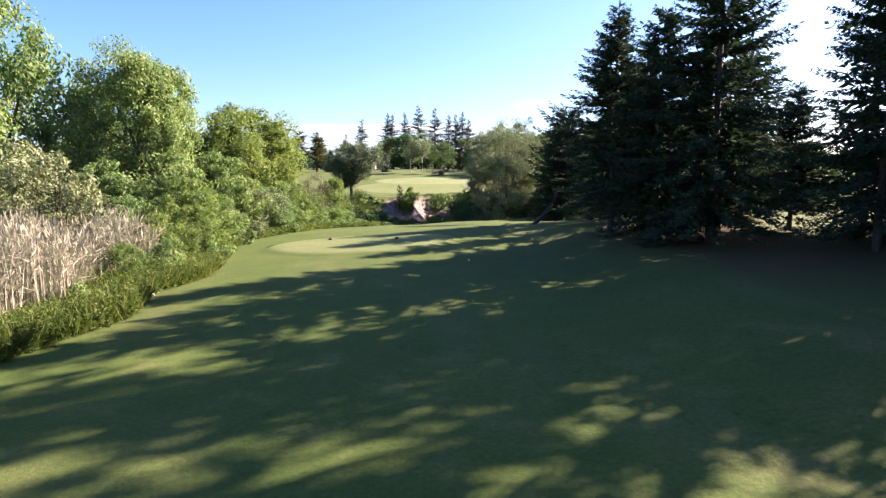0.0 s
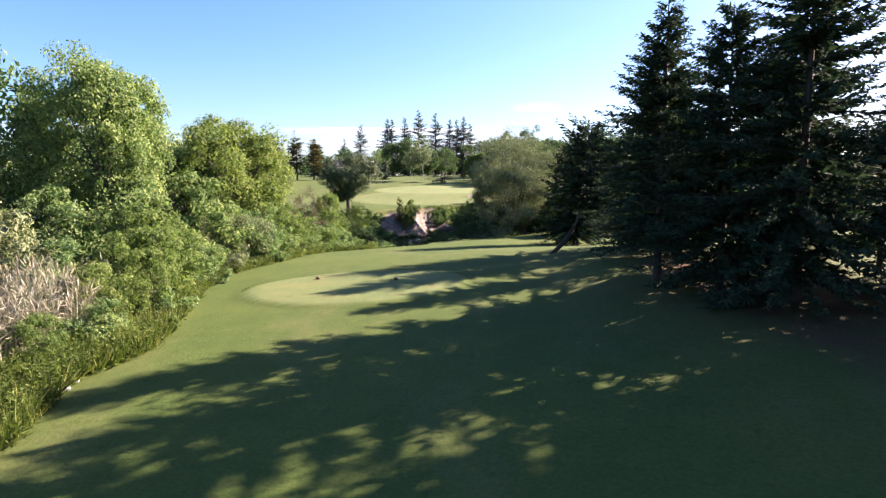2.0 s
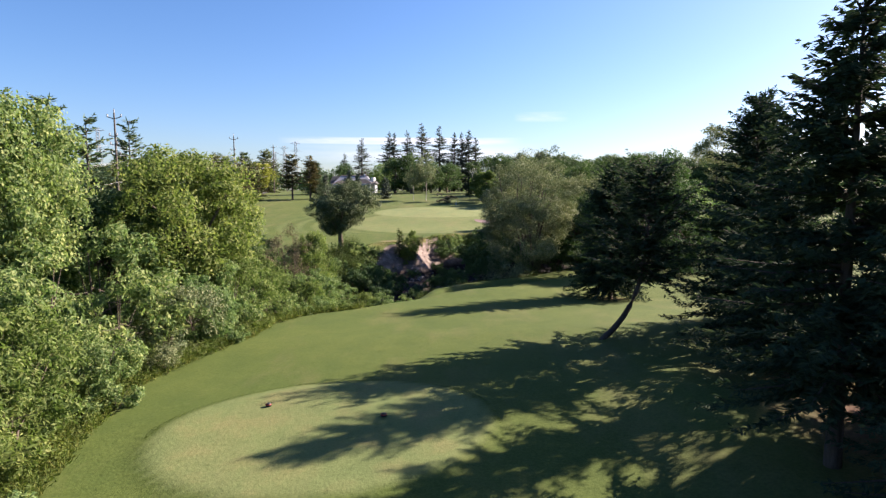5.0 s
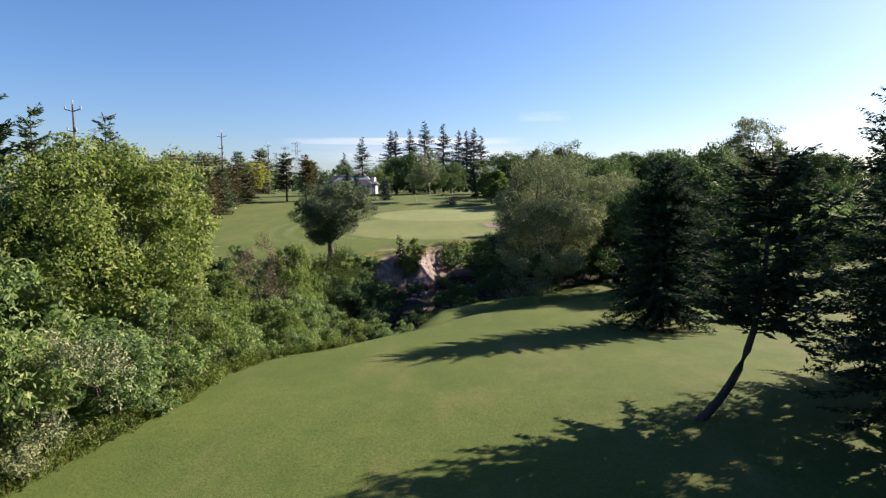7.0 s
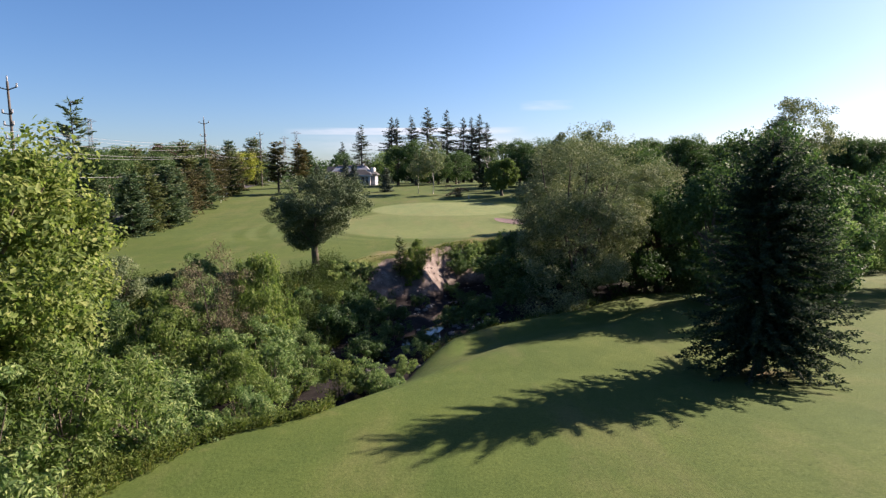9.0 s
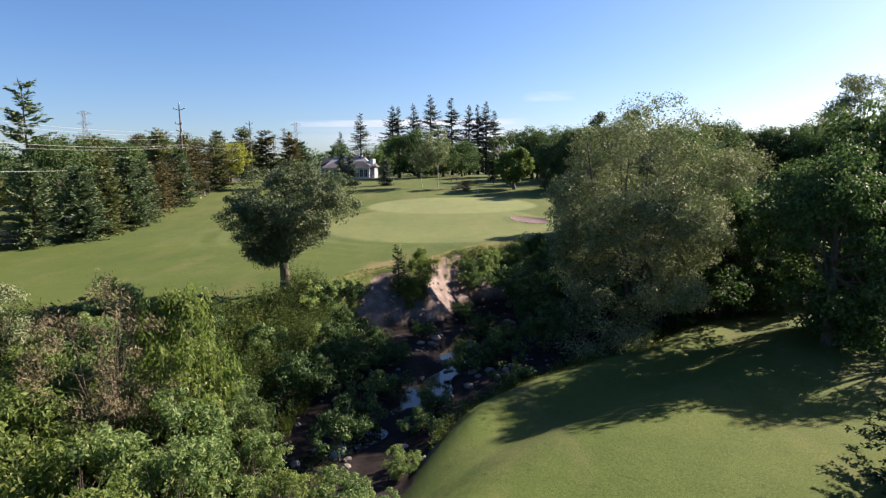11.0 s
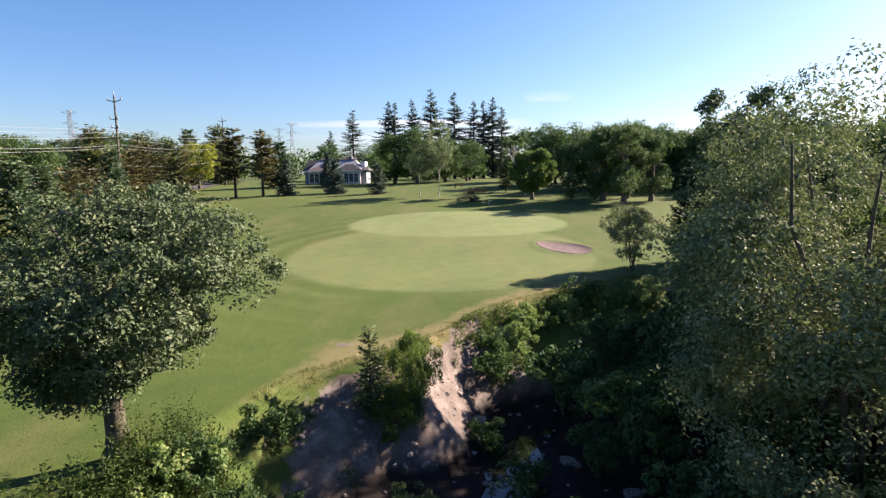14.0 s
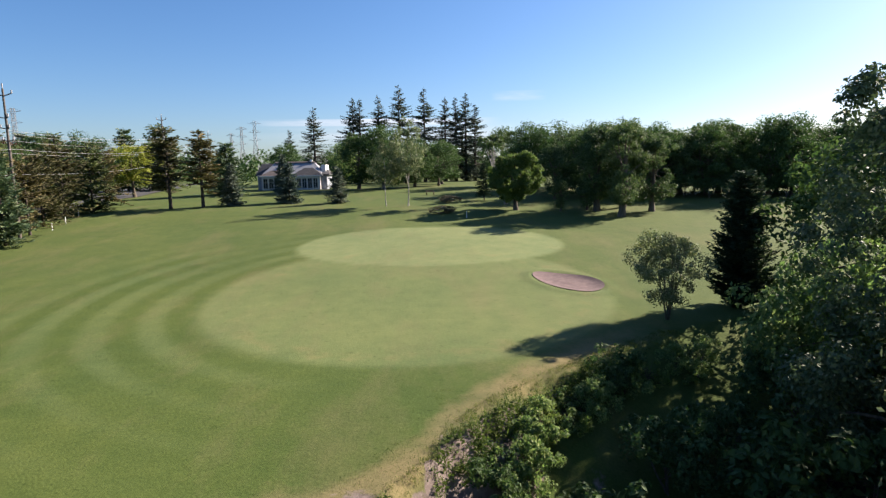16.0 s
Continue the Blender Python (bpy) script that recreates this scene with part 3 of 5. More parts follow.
def conifer(seed, tall, wide, skirt, gap, per, spray, material, bark=BARK_DARK, droop=0.35, power=0.85, thick=0.3, bare=0.0, lean=(0, 0), hang=0.5, whorl=6, wild=0.06):
    """Meshes of a trunk, straight or bent low down, and of whorled boughs set with needle sprays."""
    rng = np.random.default_rng(seed)

    def bent(v):
        return np.outer(1 - np.exp(-5.0 * np.clip(v / tall, 0, 1)), lean)

    z = skirt
    P, A, B = [], [], []
    boughs = []
    while z < tall * 0.985:
        f = (z - skirt) / (tall - skirt)
        reach = wide * (1 - f) ** power * (1 if f > 0.12 else 0.72 + 2.3 * f) + 0.12
        for k in range(whorl if f < 0.8 else 5):
            if rng.random() < bare * (1 - f):
                continue
            a = rng.uniform(0, 2 * np.pi)
            L = reach * rng.uniform(0.66, 1.06)
            out = np.array([math.cos(a), math.sin(a), 0])
            side = np.array([-out[1], out[0], 0])
            up0 = 0.55 * f - droop * (1 - f) + rng.normal() * wild
            n = max(3, int(L * per))
            s = np.linspace(0.12, 1, n) + rng.normal(size=n) * 0.02
            zz = z + rng.normal() * gap * 0.7 + L * (up0 * s - 0.16 * (1 - f) * s**2 + 0.2 * (1 - f) * s**4)
            base = out * (L * s)[:, None]
            base[:, 2] = zz
            boughs.append(np.column_stack([base[[0, n // 2, n - 1]]]))
            for sgn in (-1, 1, 0):
                lay = rng.uniform(0.6, 1.25, n)
                w = (spray * (0.55 + 0.6 * (1 - s)) * rng.uniform(0.7, 1.25, n))[:, None]
                if sgn:
                    d = unit(out * 0.75 + sgn * side * lay[:, None] + np.array([0, 0, -hang]) * rng.uniform(0.2, 1.2, (n, 1)))
                    b = unit(np.cross(d, rng.normal(size=(n, 3)) * 0.45 + np.array([0, 0, 1.0])))
                else:
                    d = unit(out * 0.9 + rng.normal(size=(n, 3)) * 0.35 + np.array([0, 0, 0.12]))
                    b = unit(np.cross(d, rng.normal(size=(n, 3))))
                P.append(base + d * w * 0.9 + rng.normal(size=(n, 3)) * 0.05)
                A.append(d * w)
                B.append(b * w * thick * rng.uniform(0.7, 1.3, (n, 1)))
        z += gap * rng.uniform(0.7, 1.3)
    P.append(np.array([[0, 0, tall]] * 5) + rng.normal(size=(5, 3)) * 0.04)
    A.append(unit(rng.normal(size=(5, 3)) * 0.25 + np.array([0, 0, 1.0])) * spray)
    B.append(unit(rng.normal(size=(5, 3))) * spray * 0.2)
    P, A, B = np.concatenate(P), np.concatenate(A), np.concatenate(B)
    P[:, :2] += bent(P[:, 2])
    P[:, 2] = np.maximum(P[:, 2], 0.1)
    crown = leaves("crown", P, A, B, material, 0.35)
    zt = tall * 1.005 * np.linspace(0, 1, 15) ** 1.6 - 0.05
    bend = bent(zt)
    pieces = [tube(np.column_stack([bend, zt]), tall * 0.0165 * (1 - 0.95 * np.linspace(0, 1, 15) ** 1.6) + 0.012, 9)]
    for c in boughs[:: max(1, len(boughs) // 70)]:
        root = np.array([0, 0, c[0, 2] - 0.05])
        path = np.array([root, *c])
        path[:, :2] += bent(path[:, 2])
        pieces.append(tube(path, np.array([0.05, 0.04, 0.025, 0.008]) * tall / 12, 5))
    wood = mesh_np("trunk", *joined(pieces), bark, True)
    return wood, crown


KINDS = {}


def plant(kind, name, x, y, tall, turn=None, label="", category="tree", group="", sink=0.1, wide=1.0):
    """Set a plant of a kind at a place; the first of a kind is built, later ones are copies that share its meshes."""
    turn = RNG.uniform(0, 360) if turn is None else turn
    wood, crown, built = KINDS[kind]
    size = tall / built
    ob = tagged(new(name), label, category, group)
    part("trunk", wood, ob)
    part("crown", crown, ob)
    ob.matrix_basis = pose(x, y, h(x, y) - sink, 0, 0, turn) @ Matrix.Diagonal((size * wide, size * wide, size, 1))
    return ob


# each kind with the height at which it is built
KINDS["spruce_a"] = (*conifer(11, 14, 5.9, 1.3, 0.25, 12, 0.215, NEEDLE, power=0.66, thick=0.3), 14)
KINDS["spruce_b"] = (*conifer(12, 14, 5.0, 2.5, 0.25, 12, 0.215, NEEDLE, droop=0.28, power=0.78, thick=0.3), 14)
KINDS["spruce_c"] = (*conifer(13, 14, 6.0, 1.5, 0.28, 11, 0.22, NEEDLE, droop=0.3, power=0.66, bare=0.1, thick=0.3), 14)
KINDS["spruce_full"] = (*conifer(23, 14, 5.5, 1.7, 0.25, 15, 0.17, NEEDLE, power=0.55, thick=0.4, whorl=10, wild=0.28, droop=0.42, hang=0.8), 14)
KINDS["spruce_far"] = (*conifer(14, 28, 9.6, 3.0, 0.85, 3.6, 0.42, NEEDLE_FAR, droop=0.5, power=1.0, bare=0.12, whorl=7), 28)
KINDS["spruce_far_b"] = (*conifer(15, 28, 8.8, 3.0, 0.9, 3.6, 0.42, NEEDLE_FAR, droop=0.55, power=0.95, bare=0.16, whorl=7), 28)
KINDS["spruce_blue"] = (*conifer(16, 10, 3.3, 0.25, 0.42, 4.5, 0.5, NEEDLE_BLUE, droop=0.1, power=0.9), 10)
KINDS["pine_full"] = (*conifer(17, 10, 3.6, 0.5, 0.33, 4.2, 0.4, NEEDLE_PINE, droop=0.0, power=0.55, hang=-0.35, thick=0.35, wild=0.25), 10)
KINDS["pine_olive"] = (*conifer(18, 10, 3.9, 0.4, 0.36, 4.0, 0.4, NEEDLE_OLIVE, droop=0.0, power=0.5, hang=-0.35, thick=0.35, bare=0.1, wild=0.25), 10)
KINDS["pine_scraggy"] = (*conifer(24, 10, 4.3, 1.6, 0.42, 4.5, 0.34, NEEDLE_DRY, droop=0.05, power=0.4, hang=-0.3, thick=0.35, bare=0.3, wild=0.3), 10)
KINDS["pine_white"] = (*conifer(19, 10, 2.9, 1.5, 0.62, 5.5, 0.33, NEEDLE_PINE, droop=-0.12, power=0.6, hang=-0.3, thick=0.35, bare=0.2, whorl=5), 10)
KINDS["pine_thin"] = (*conifer(20, 10, 2.3, 2.6, 0.36, 4.5, 0.38, NEEDLE_DRY, droop=-0.05, power=0.45, hang=-0.3, thick=0.35, bare=0.3, wild=0.2), 10)
KINDS["pine_lean"] = (*conifer(21, 10, 4.1, 3.1, 0.3, 8, 0.25, NEEDLE, droop=-0.25, power=0.45, hang=0.1, thick=0.36, lean=(3.1, 0.9), wild=0.4, whorl=6, bare=0.15), 10)
KINDS["leafy_a"] = (*broadleaf(31, 14, 5.6, 1.6, 260, 70, 0.17, LEAF_FRESH, puff=1.2), 14)
KINDS["leafy_full"] = (*broadleaf(31, 14, 5.6, 2.9, 560, 120, 0.11, LEAF_FRESH, open_=0.42, puff=1.25), 14)
KINDS["leafy_b"] = (*broadleaf(32, 10, 4.5, 1.7, 480, 105, 0.092, LEAF_BRIGHT, puff=1.25, open_=0.42), 10)
KINDS["leafy_dark"] = (*broadleaf(33, 13, 4.8, 0.3, 240, 62, 0.16, LEAF_DARK, puff=1.25), 13)
KINDS["leafy_dark_b"] = (*broadleaf(34, 13, 5.2, 0.2, 250, 62, 0.16, LEAF_DARK, stems=2, puff=1.25), 13)
KINDS["leafy_tall"] = (*broadleaf(35, 13, 3.5, 0.9, 210, 62, 0.15, LEAF_DULL, puff=1.2), 13)
KINDS["leafy_slim"] = (*broadleaf(48, 13, 2.5, 0.5, 230, 62, 0.13, LEAF_DULL, puff=1.2), 13)
KINDS["maple"] = (*broadleaf(36, 9.6, 4.5, 1.5, 700, 130, 0.062, LEAF_MAPLE, trunk=0.042, open_=0.34, funnel=0.74, puff=1.02, lobe=0.4), 9.6)
KINDS["willow"] = (*broadleaf(37, 19, 8.0, 0.0, 1150, 150, 0.084, LEAF_WILLOW, slim=0.48, stems=7, trunk=0.03, rise=0.3, open_=0.5, puff=0.95, boxy=0.15, flat=0.75, cap=0.93, lobe=0.5, airy=0.5), 19)
KINDS["cottonwood"] = (*broadleaf(38, 18, 5.0, 3.0, 150, 90, 0.15, LEAF_WILLOW, stems=3, rise=0.4, slim=0.45, open_=0.3, trunk=0.02), 18)
KINDS["ball"] = (*broadleaf(39, 11.2, 5.4, 1.2, 1000, 64, 0.14, LEAF_BRIGHT, open_=0.6, puff=0.8, trunk=0.04, lobe=0.0), 10)
KINDS["birch"] = (*broadleaf(40, 10, 2.6, 2.6, 130, 60, 0.11, LEAF_GREY, BARK_PALE, trunk=0.009, open_=0.3, puff=1.1), 10)
KINDS["birch_lean"] = (*broadleaf(44, 10, 1.8, 5.0, 30, 40, 0.18, LEAF_DULL, BARK_PALE, trunk=0.02, open_=0.3, lean=(-2.6, 0.4)), 10)
KINDS["leafy_deep"] = (*broadleaf(43, 14, 5.0, 0.6, 190, 80, 0.16, LEAF_DARK, puff=1.1), 14)
KINDS["low_dark"] = (*broadleaf(61, 1.4, 1.15, 0.0, 55, 50, 0.06, LEAF_DARK, stems=3, trunk=0.03, open_=0.35), 1.4)
KINDS["low_tan"] = (*broadleaf(63, 1.4, 1.15, 0.0, 70, 50, 0.06, LEAF_BROWN, stems=3, trunk=0.03, open_=0.6, lobe=0.1), 1.4)
KINDS["golden"] = (*broadleaf(41, 10, 4.4, 2.2, 160, 60, 0.16, LEAF_YELLOW, open_=0.4, puff=1.1), 10)
KINDS["shrub_fresh"] = (*broadleaf(51, 4, 2.5, 0.0, 105, 78, 0.1, LEAF_FRESH, stems=4, trunk=0.03, slim=0.36, rise=0.25, open_=0.45), 4)
KINDS["shrub_bright"] = (*broadleaf(52, 4, 2.5, 0.0, 105, 78, 0.1, LEAF_BRIGHT, stems=4, trunk=0.03, slim=0.36, rise=0.25, open_=0.45), 4)
KINDS["shrub_grey"] = (*broadleaf(53, 4, 2.4, 0.0, 95, 72, 0.085, LEAF_GREY, stems=4, trunk=0.03, slim=0.4, rise=0.4, open_=0.45), 4)
KINDS["shrub_dark"] = (*broadleaf(55, 4, 2.6, 0.0, 70, 50, 0.125, LEAF_DARK, stems=3, trunk=0.03, open_=0.45), 4)
KINDS["leafy_wood"] = (*broadleaf(42, 13, 4.6, 0.2, 240, 62, 0.16, LEAF_DULL, puff=1.25), 13)
KINDS["low_fresh"] = (*broadleaf(57, 1.4, 1.15, 0.0, 55, 50, 0.06, LEAF_FRESH, stems=3, trunk=0.03, open_=0.35), 1.4)
KINDS["low_bright"] = (*broadleaf(58, 1.4, 1.15, 0.0, 55, 50, 0.06, LEAF_BRIGHT, stems=3, trunk=0.03, open_=0.35), 1.4)
KINDS["low_grey"] = (*broadleaf(59, 1.4, 1.0, 0.0, 50, 50, 0.055, LEAF_GREY, stems=3, trunk=0.03, slim=0.35, rise=0.6, open_=0.35), 1.4)
# coarse spruce for mostly unseen trees that are there to cast shade
KINDS["spruce_for_shade"] = (*conifer(22, 14, 5.6, 1.3, 0.7, 3.0, 0.45, NEEDLE, power=0.7, whorl=6), 14)
KINDS["small_tree"] = (*broadleaf(49, 6.4, 3.1, 0.7, 230, 62, 0.07, LEAF_GREY, stems=6, trunk=0.028, rise=0.35, open_=0.35, puff=0.9, funnel=0.5, lobe=0.55), 6.4)
KINDS["cedar"] = (*conifer(56, 10, 2.4, 0.2, 0.17, 8, 0.26, NEEDLE, droop=-0.5, power=0.5, hang=-0.4, whorl=8, thick=0.4), 10)

# spruces along the right of the tee
# the coarse ones, mostly out of view, are added to shade the lawn
SPRUCES_A = (
    ("spruce_b", 10.5, 35.0, 13.6, 1.0), ("spruce_a", 12.0, 31.6, 12.3, 0.9), ("spruce_a", 14.1, 29.6, 15.0, 0.95), ("spruce_c", 19.0, 24.6, 14.5, 0.68),
    ("spruce_c", 13.4, 43, 9.8, 1.0), ("spruce_a", 15.5, 49.5, 13.0, 0.95), ("spruce_b", 17.5, 38.0, 12.0, 1.0), ("spruce_for_shade", 19.0, 13.0, 11.0, 1.0),
    ("spruce_for_shade", 17.5, 4.0, 13.0, 1.0), ("spruce_for_shade", 20.0, -5.0, 14.0, 1.0), ("spruce_a", 19.4, 56.3, 14.6, 0.8), ("spruce_for_shade", 22.0, 18.5, 13.5, 0.9),
    ("spruce_for_shade", 27.0, 21.0, 13.5, 1.0),
)
SPRUCES_B = (
    ("spruce_for_shade", 28.5, 26.5, 15.0, 0.9), ("spruce_for_shade", 22.0, 42.0, 13.0, 1.0), ("spruce_b", 20.8, 34.0, 8.5, 1.0), ("spruce_for_shade", 23.6, 27.8, 18.0, 0.8),
    ("spruce_for_shade", 26.2, 30.6, 23.0, 0.9), ("spruce_for_shade", 26.0, 49.0, 14.0, 1.0), ("spruce_for_shade", 23.5, 1.0, 14.0, 1.0),
    ("spruce_for_shade", 27.5, 29.0, 21.0, 1.0), ("spruce_for_shade", 30.5, 25.5, 22.0, 1.0), ("spruce_for_shade", 33.0, 31.0, 22.0, 1.0), ("spruce_for_shade", 33.5, 34.5, 16.0, 1.0),
    ("spruce_for_shade", 24.5, 24.5, 15.0, 0.9),
)
for kind, x, y, tall, wide in SPRUCES_A + SPRUCES_B:
    plant(kind, "spruce_tree", x, y, tall, label="dark green mature spruce tree with drooping boughs on the lawn edge", group="spruces beside the tee", wide=wide)
plant("spruce_full", "spruce_tree", 15.4, 75.3, 13.3, label="dark spruce standing alone on a bed of brown needles", wide=1.0)
plant("pine_lean", "pine_tree", 8.3, 52.0, 10.2, 5, "dark pine leaning far over on a bent bare trunk")

# trees and shrubs on the left of the tee
for kind, x, y, tall, wide, what in (
    ("leafy_full", -26.2, 50.5, 16.8, 0.78, "tall light green ash tree behind the shrub belt"), ("leafy_a", -36, 47.5, 20, 0.72, "tall green tree behind the shrub belt"),
    ("leafy_wood", -31.6, 76.0, 12.8, 0.9, "dull green tree behind the hedge"), ("leafy_b", -21.0, 64.0, 13.6, 1.0, "yellow-green broad tree rising from the hedge"), ("leafy_a", -34, 38, 13, 1.0, "tall green tree behind the shrub belt"),
    ("leafy_dark", -33, 60, 12, 1.0, "dark green tree behind the hedge"), ("leafy_dark", -31, 69, 11.5, 1.0, "dark green tree behind the hedge"), ("leafy_dark_b", -27, 62, 10.5, 1.0, "dark green tree behind the hedge"),
):
    plant(kind, "broadleaf_tree", x, y, tall, label=what, wide=wide)
BELT_SHRUBS_A = (
    ("shrub_bright", -16.2, 37.5, 4.2, 1.0), ("shrub_bright", -14.9, 34.6, 3.4, 0.9), ("shrub_bright", -15.6, 31.6, 3.2, 0.9), ("shrub_fresh", -13.9, 28.8, 2.3, 0.9),
    ("shrub_bright", -14.6, 26.4, 2.2, 0.9), ("shrub_fresh", -18.0, 33.4, 4.4, 0.9), ("shrub_bright", -17.6, 40.6, 5.0, 0.9), ("shrub_fresh", -20.5, 43.0, 6.6, 0.8),
    ("shrub_fresh", -24.5, 43.5, 6.8, 0.8), ("shrub_grey", -23.0, 34.5, 6.4, 0.95), ("shrub_grey", -27.0, 36.0, 7.4, 0.9), ("shrub_grey", -20.6, 34.0, 4.8, 0.9),
    ("shrub_grey", -31.0, 32.0, 7.0, 0.9), ("shrub_grey", -28.0, 29.5, 5.4, 0.9), ("shrub_fresh", -17.4, 45.8, 3.4, 1.0), ("shrub_fresh", -18.4, 49.5, 5.8, 0.95),
    ("shrub_grey", -17.0, 52.6, 4.2, 1.0),
)
BELT_SHRUBS_B = (
    ("shrub_fresh", -17.0, 56.0, 4.8, 0.9), ("shrub_fresh", -16.4, 59.4, 5.2, 0.85), ("shrub_bright", -16.2, 62.8, 5.0, 0.9), ("shrub_fresh", -15.4, 66.0, 4.3, 0.95),
    ("shrub_fresh", -22.0, 48.0, 7.6, 0.85), ("shrub_fresh", -22.5, 54.5, 8.2, 0.85), ("shrub_dark", -22.0, 63.0, 5.6, 1.0), ("shrub_fresh", -19.4, 67.5, 4.4, 1.0),
    ("shrub_fresh", -17.5, 71.5, 4.6, 1.0), ("shrub_bright", -13.6, 73.0, 4.0, 0.8), ("shrub_fresh", -12.4, 70.2, 3.0, 0.8), ("shrub_fresh", -20.0, 74.5, 4.6, 1.0),
    ("shrub_dark", -25.5, 72.0, 5.0, 1.0), ("shrub_bright", -9.0, 77.0, 2.4, 0.9), ("shrub_fresh", -7.2, 77.6, 2.4, 0.9), ("shrub_fresh", -5.4, 81.4, 1.6, 0.9),
    ("shrub_fresh", -17.6, 79.5, 3.6, 1.0),
)
BELT_SHRUBS_C = (
    ("shrub_bright", -21.5, 82.0, 4.2, 1.0), ("shrub_fresh", -6.4, 77.5, 2.2, 1.1), ("shrub_dark", -26.0, 80.0, 4.4, 1.1), ("shrub_dark", -8.6, 83.6, 2.4, 1.0),
    ("shrub_fresh", -16.0, 76.0, 4.6, 0.9), ("shrub_fresh", -15.4, 80.5, 4.6, 0.9), ("shrub_fresh", -19.5, 83.5, 5.0, 0.9), ("shrub_bright", -19.0, 77.0, 5.4, 0.9),
    ("shrub_fresh", -13.0, 76.2, 4.2, 0.9), ("shrub_fresh", -11.6, 80.0, 3.0, 0.9), ("shrub_fresh", -13.2, 83.5, 3.0, 0.9), ("shrub_fresh", -22.5, 77.5, 5.2, 1.0),
    ("shrub_dark", -12.0, 88.5, 3.4, 0.9), ("shrub_dark", -10.4, 93.0, 3.0, 0.9), ("shrub_fresh", -14.6, 85.0, 2.8, 1.0), ("shrub_bright", -17.6, 69.0, 4.4, 1.0),
    ("shrub_fresh", -23.5, 87.0, 3.4, 1.0),
)
for kind, x, y, tall, wide in BELT_SHRUBS_A + BELT_SHRUBS_B + BELT_SHRUBS_C:
    plant(kind, "shrub", x, y, tall, label={"shrub_grey": "grey-green willowy shrub in a dense belt", "shrub_dark": "dark green dense shrub"}.get(kind, "light green leafy shrub in a dense belt"), category="shrub", group="shrub belt", wide=wide)
for kind, x, y, tall, wide in (
    ("low_bright", -13.6, 17.2, 1.2, 1.0), ("low_fresh", -14.9, 15.6, 1.5, 1.0), ("low_bright", -12.2, 19.6, 1.0, 1.0), ("low_fresh", -13.4, 21.4, 1.3, 1.0), ("low_fresh", -13.4, 28.6, 1.5, 1.1),
    ("low_bright", -13.2, 31.2, 1.4, 1.0), ("low_fresh", -13.9, 33.6, 1.7, 1.0), ("low_fresh", -15.2, 43.4, 1.5, 1.0), ("low_grey", -15.6, 49.0, 1.6, 1.0), ("low_fresh", -14.9, 55.5, 1.5, 1.1),
    ("low_bright", -14.4, 60.0, 1.4, 1.0), ("low_fresh", -12.9, 66.6, 1.5, 1.0), ("low_fresh", -10.6, 69.2, 1.3, 1.0),
):
    plant(kind, "low_shrub", x, y, tall, label="low bushy green shrub at the lawn edge", category="shrub", group="low shrubs", wide=wide)

# the creek: maple, sapling, willow and undergrowth
plant("maple", "maple_tree", -15.6, 99.4, 10.3, 200, "round-crowned dull green tree with a short stout trunk", wide=1.07)
KINDS["sapling"] = (*conifer(60, 3, 0.75, 0.2, 0.2, 9, 0.16, NEEDLE_OLIVE, droop=0.0, hang=-0.2), 3)
plant("sapling", "pine_sapling", -8.0, 107.4, 4.3, label="small young pine on the edge of the eroded bank")
plant("willow", "willow_tree", 10.8, 100.8, 19.5, 40, "huge silvery willow with many stems overhanging the creek", wide=1.08)
KINDS["poplar"] = (*broadleaf(45, 19, 4.4, 1.0, 560, 110, 0.085, LEAF_MAPLE, open_=0.5, puff=0.9, stems=1, trunk=0.02, slim=0.6), 19)
plant("poplar", "poplar_tree", 15.0, 115.6, 22.7, label="tall poplar with dull green leaves at the creek", wide=0.95)
KINDS["twiggy"] = (*broadleaf(46, 8, 2.6, 1.0, 110, 70, 0.085, LEAF_BROWN, stems=9, trunk=0.02, slim=0.2, rise=1.0, open_=0.4, puff=0.8), 8)
plant("twiggy", "bare_shrub", -17.2, 79.8, 8.8, label="tall brown half-dead shrub with bare twigs", category="shrub")
plant("shrub_bright", "shrub", -15.4, 82.5, 7.4, label="slender yellow-green shrub rising from the creek bank", category="shrub", wide=0.5)
CREEK_SHRUBS_A = (
    ("shrub_dark", -18.0, 90.0, 2.0, 0.9), ("shrub_fresh", -14.6, 91.6, 1.8, 0.9), ("shrub_dark", -21.0, 88.0, 2.6, 0.9), ("shrub_bright", -16.6, 87.0, 2.0, 0.8),
    ("shrub_dark", -19.6, 93.4, 1.6, 0.9), ("shrub_bright", -22.4, 84.4, 2.4, 0.9), ("shrub_bright", -6.1, 108.3, 3.9, 0.55), ("shrub_bright", -7.0, 107.4, 2.6, 0.7),
    ("shrub_fresh", -6.9, 108.2, 0.9, 0.9), ("shrub_dark", -1.5, 116.9, 1.6, 1.0), ("shrub_fresh", 1.0, 120.4, 1.8, 1.0), ("shrub_fresh", 3.6, 122.2, 1.7, 1.0),
    ("shrub_dark", -12.2, 100.4, 1.9, 0.9), ("shrub_dark", -12.0, 103.6, 1.8, 0.9), ("shrub_dark", -11.2, 104.9, 1.4, 0.9), ("shrub_fresh", -0.6, 117.0, 1.6, 0.9),
    ("shrub_fresh", 0.5, 119.5, 1.6, 0.9),
)
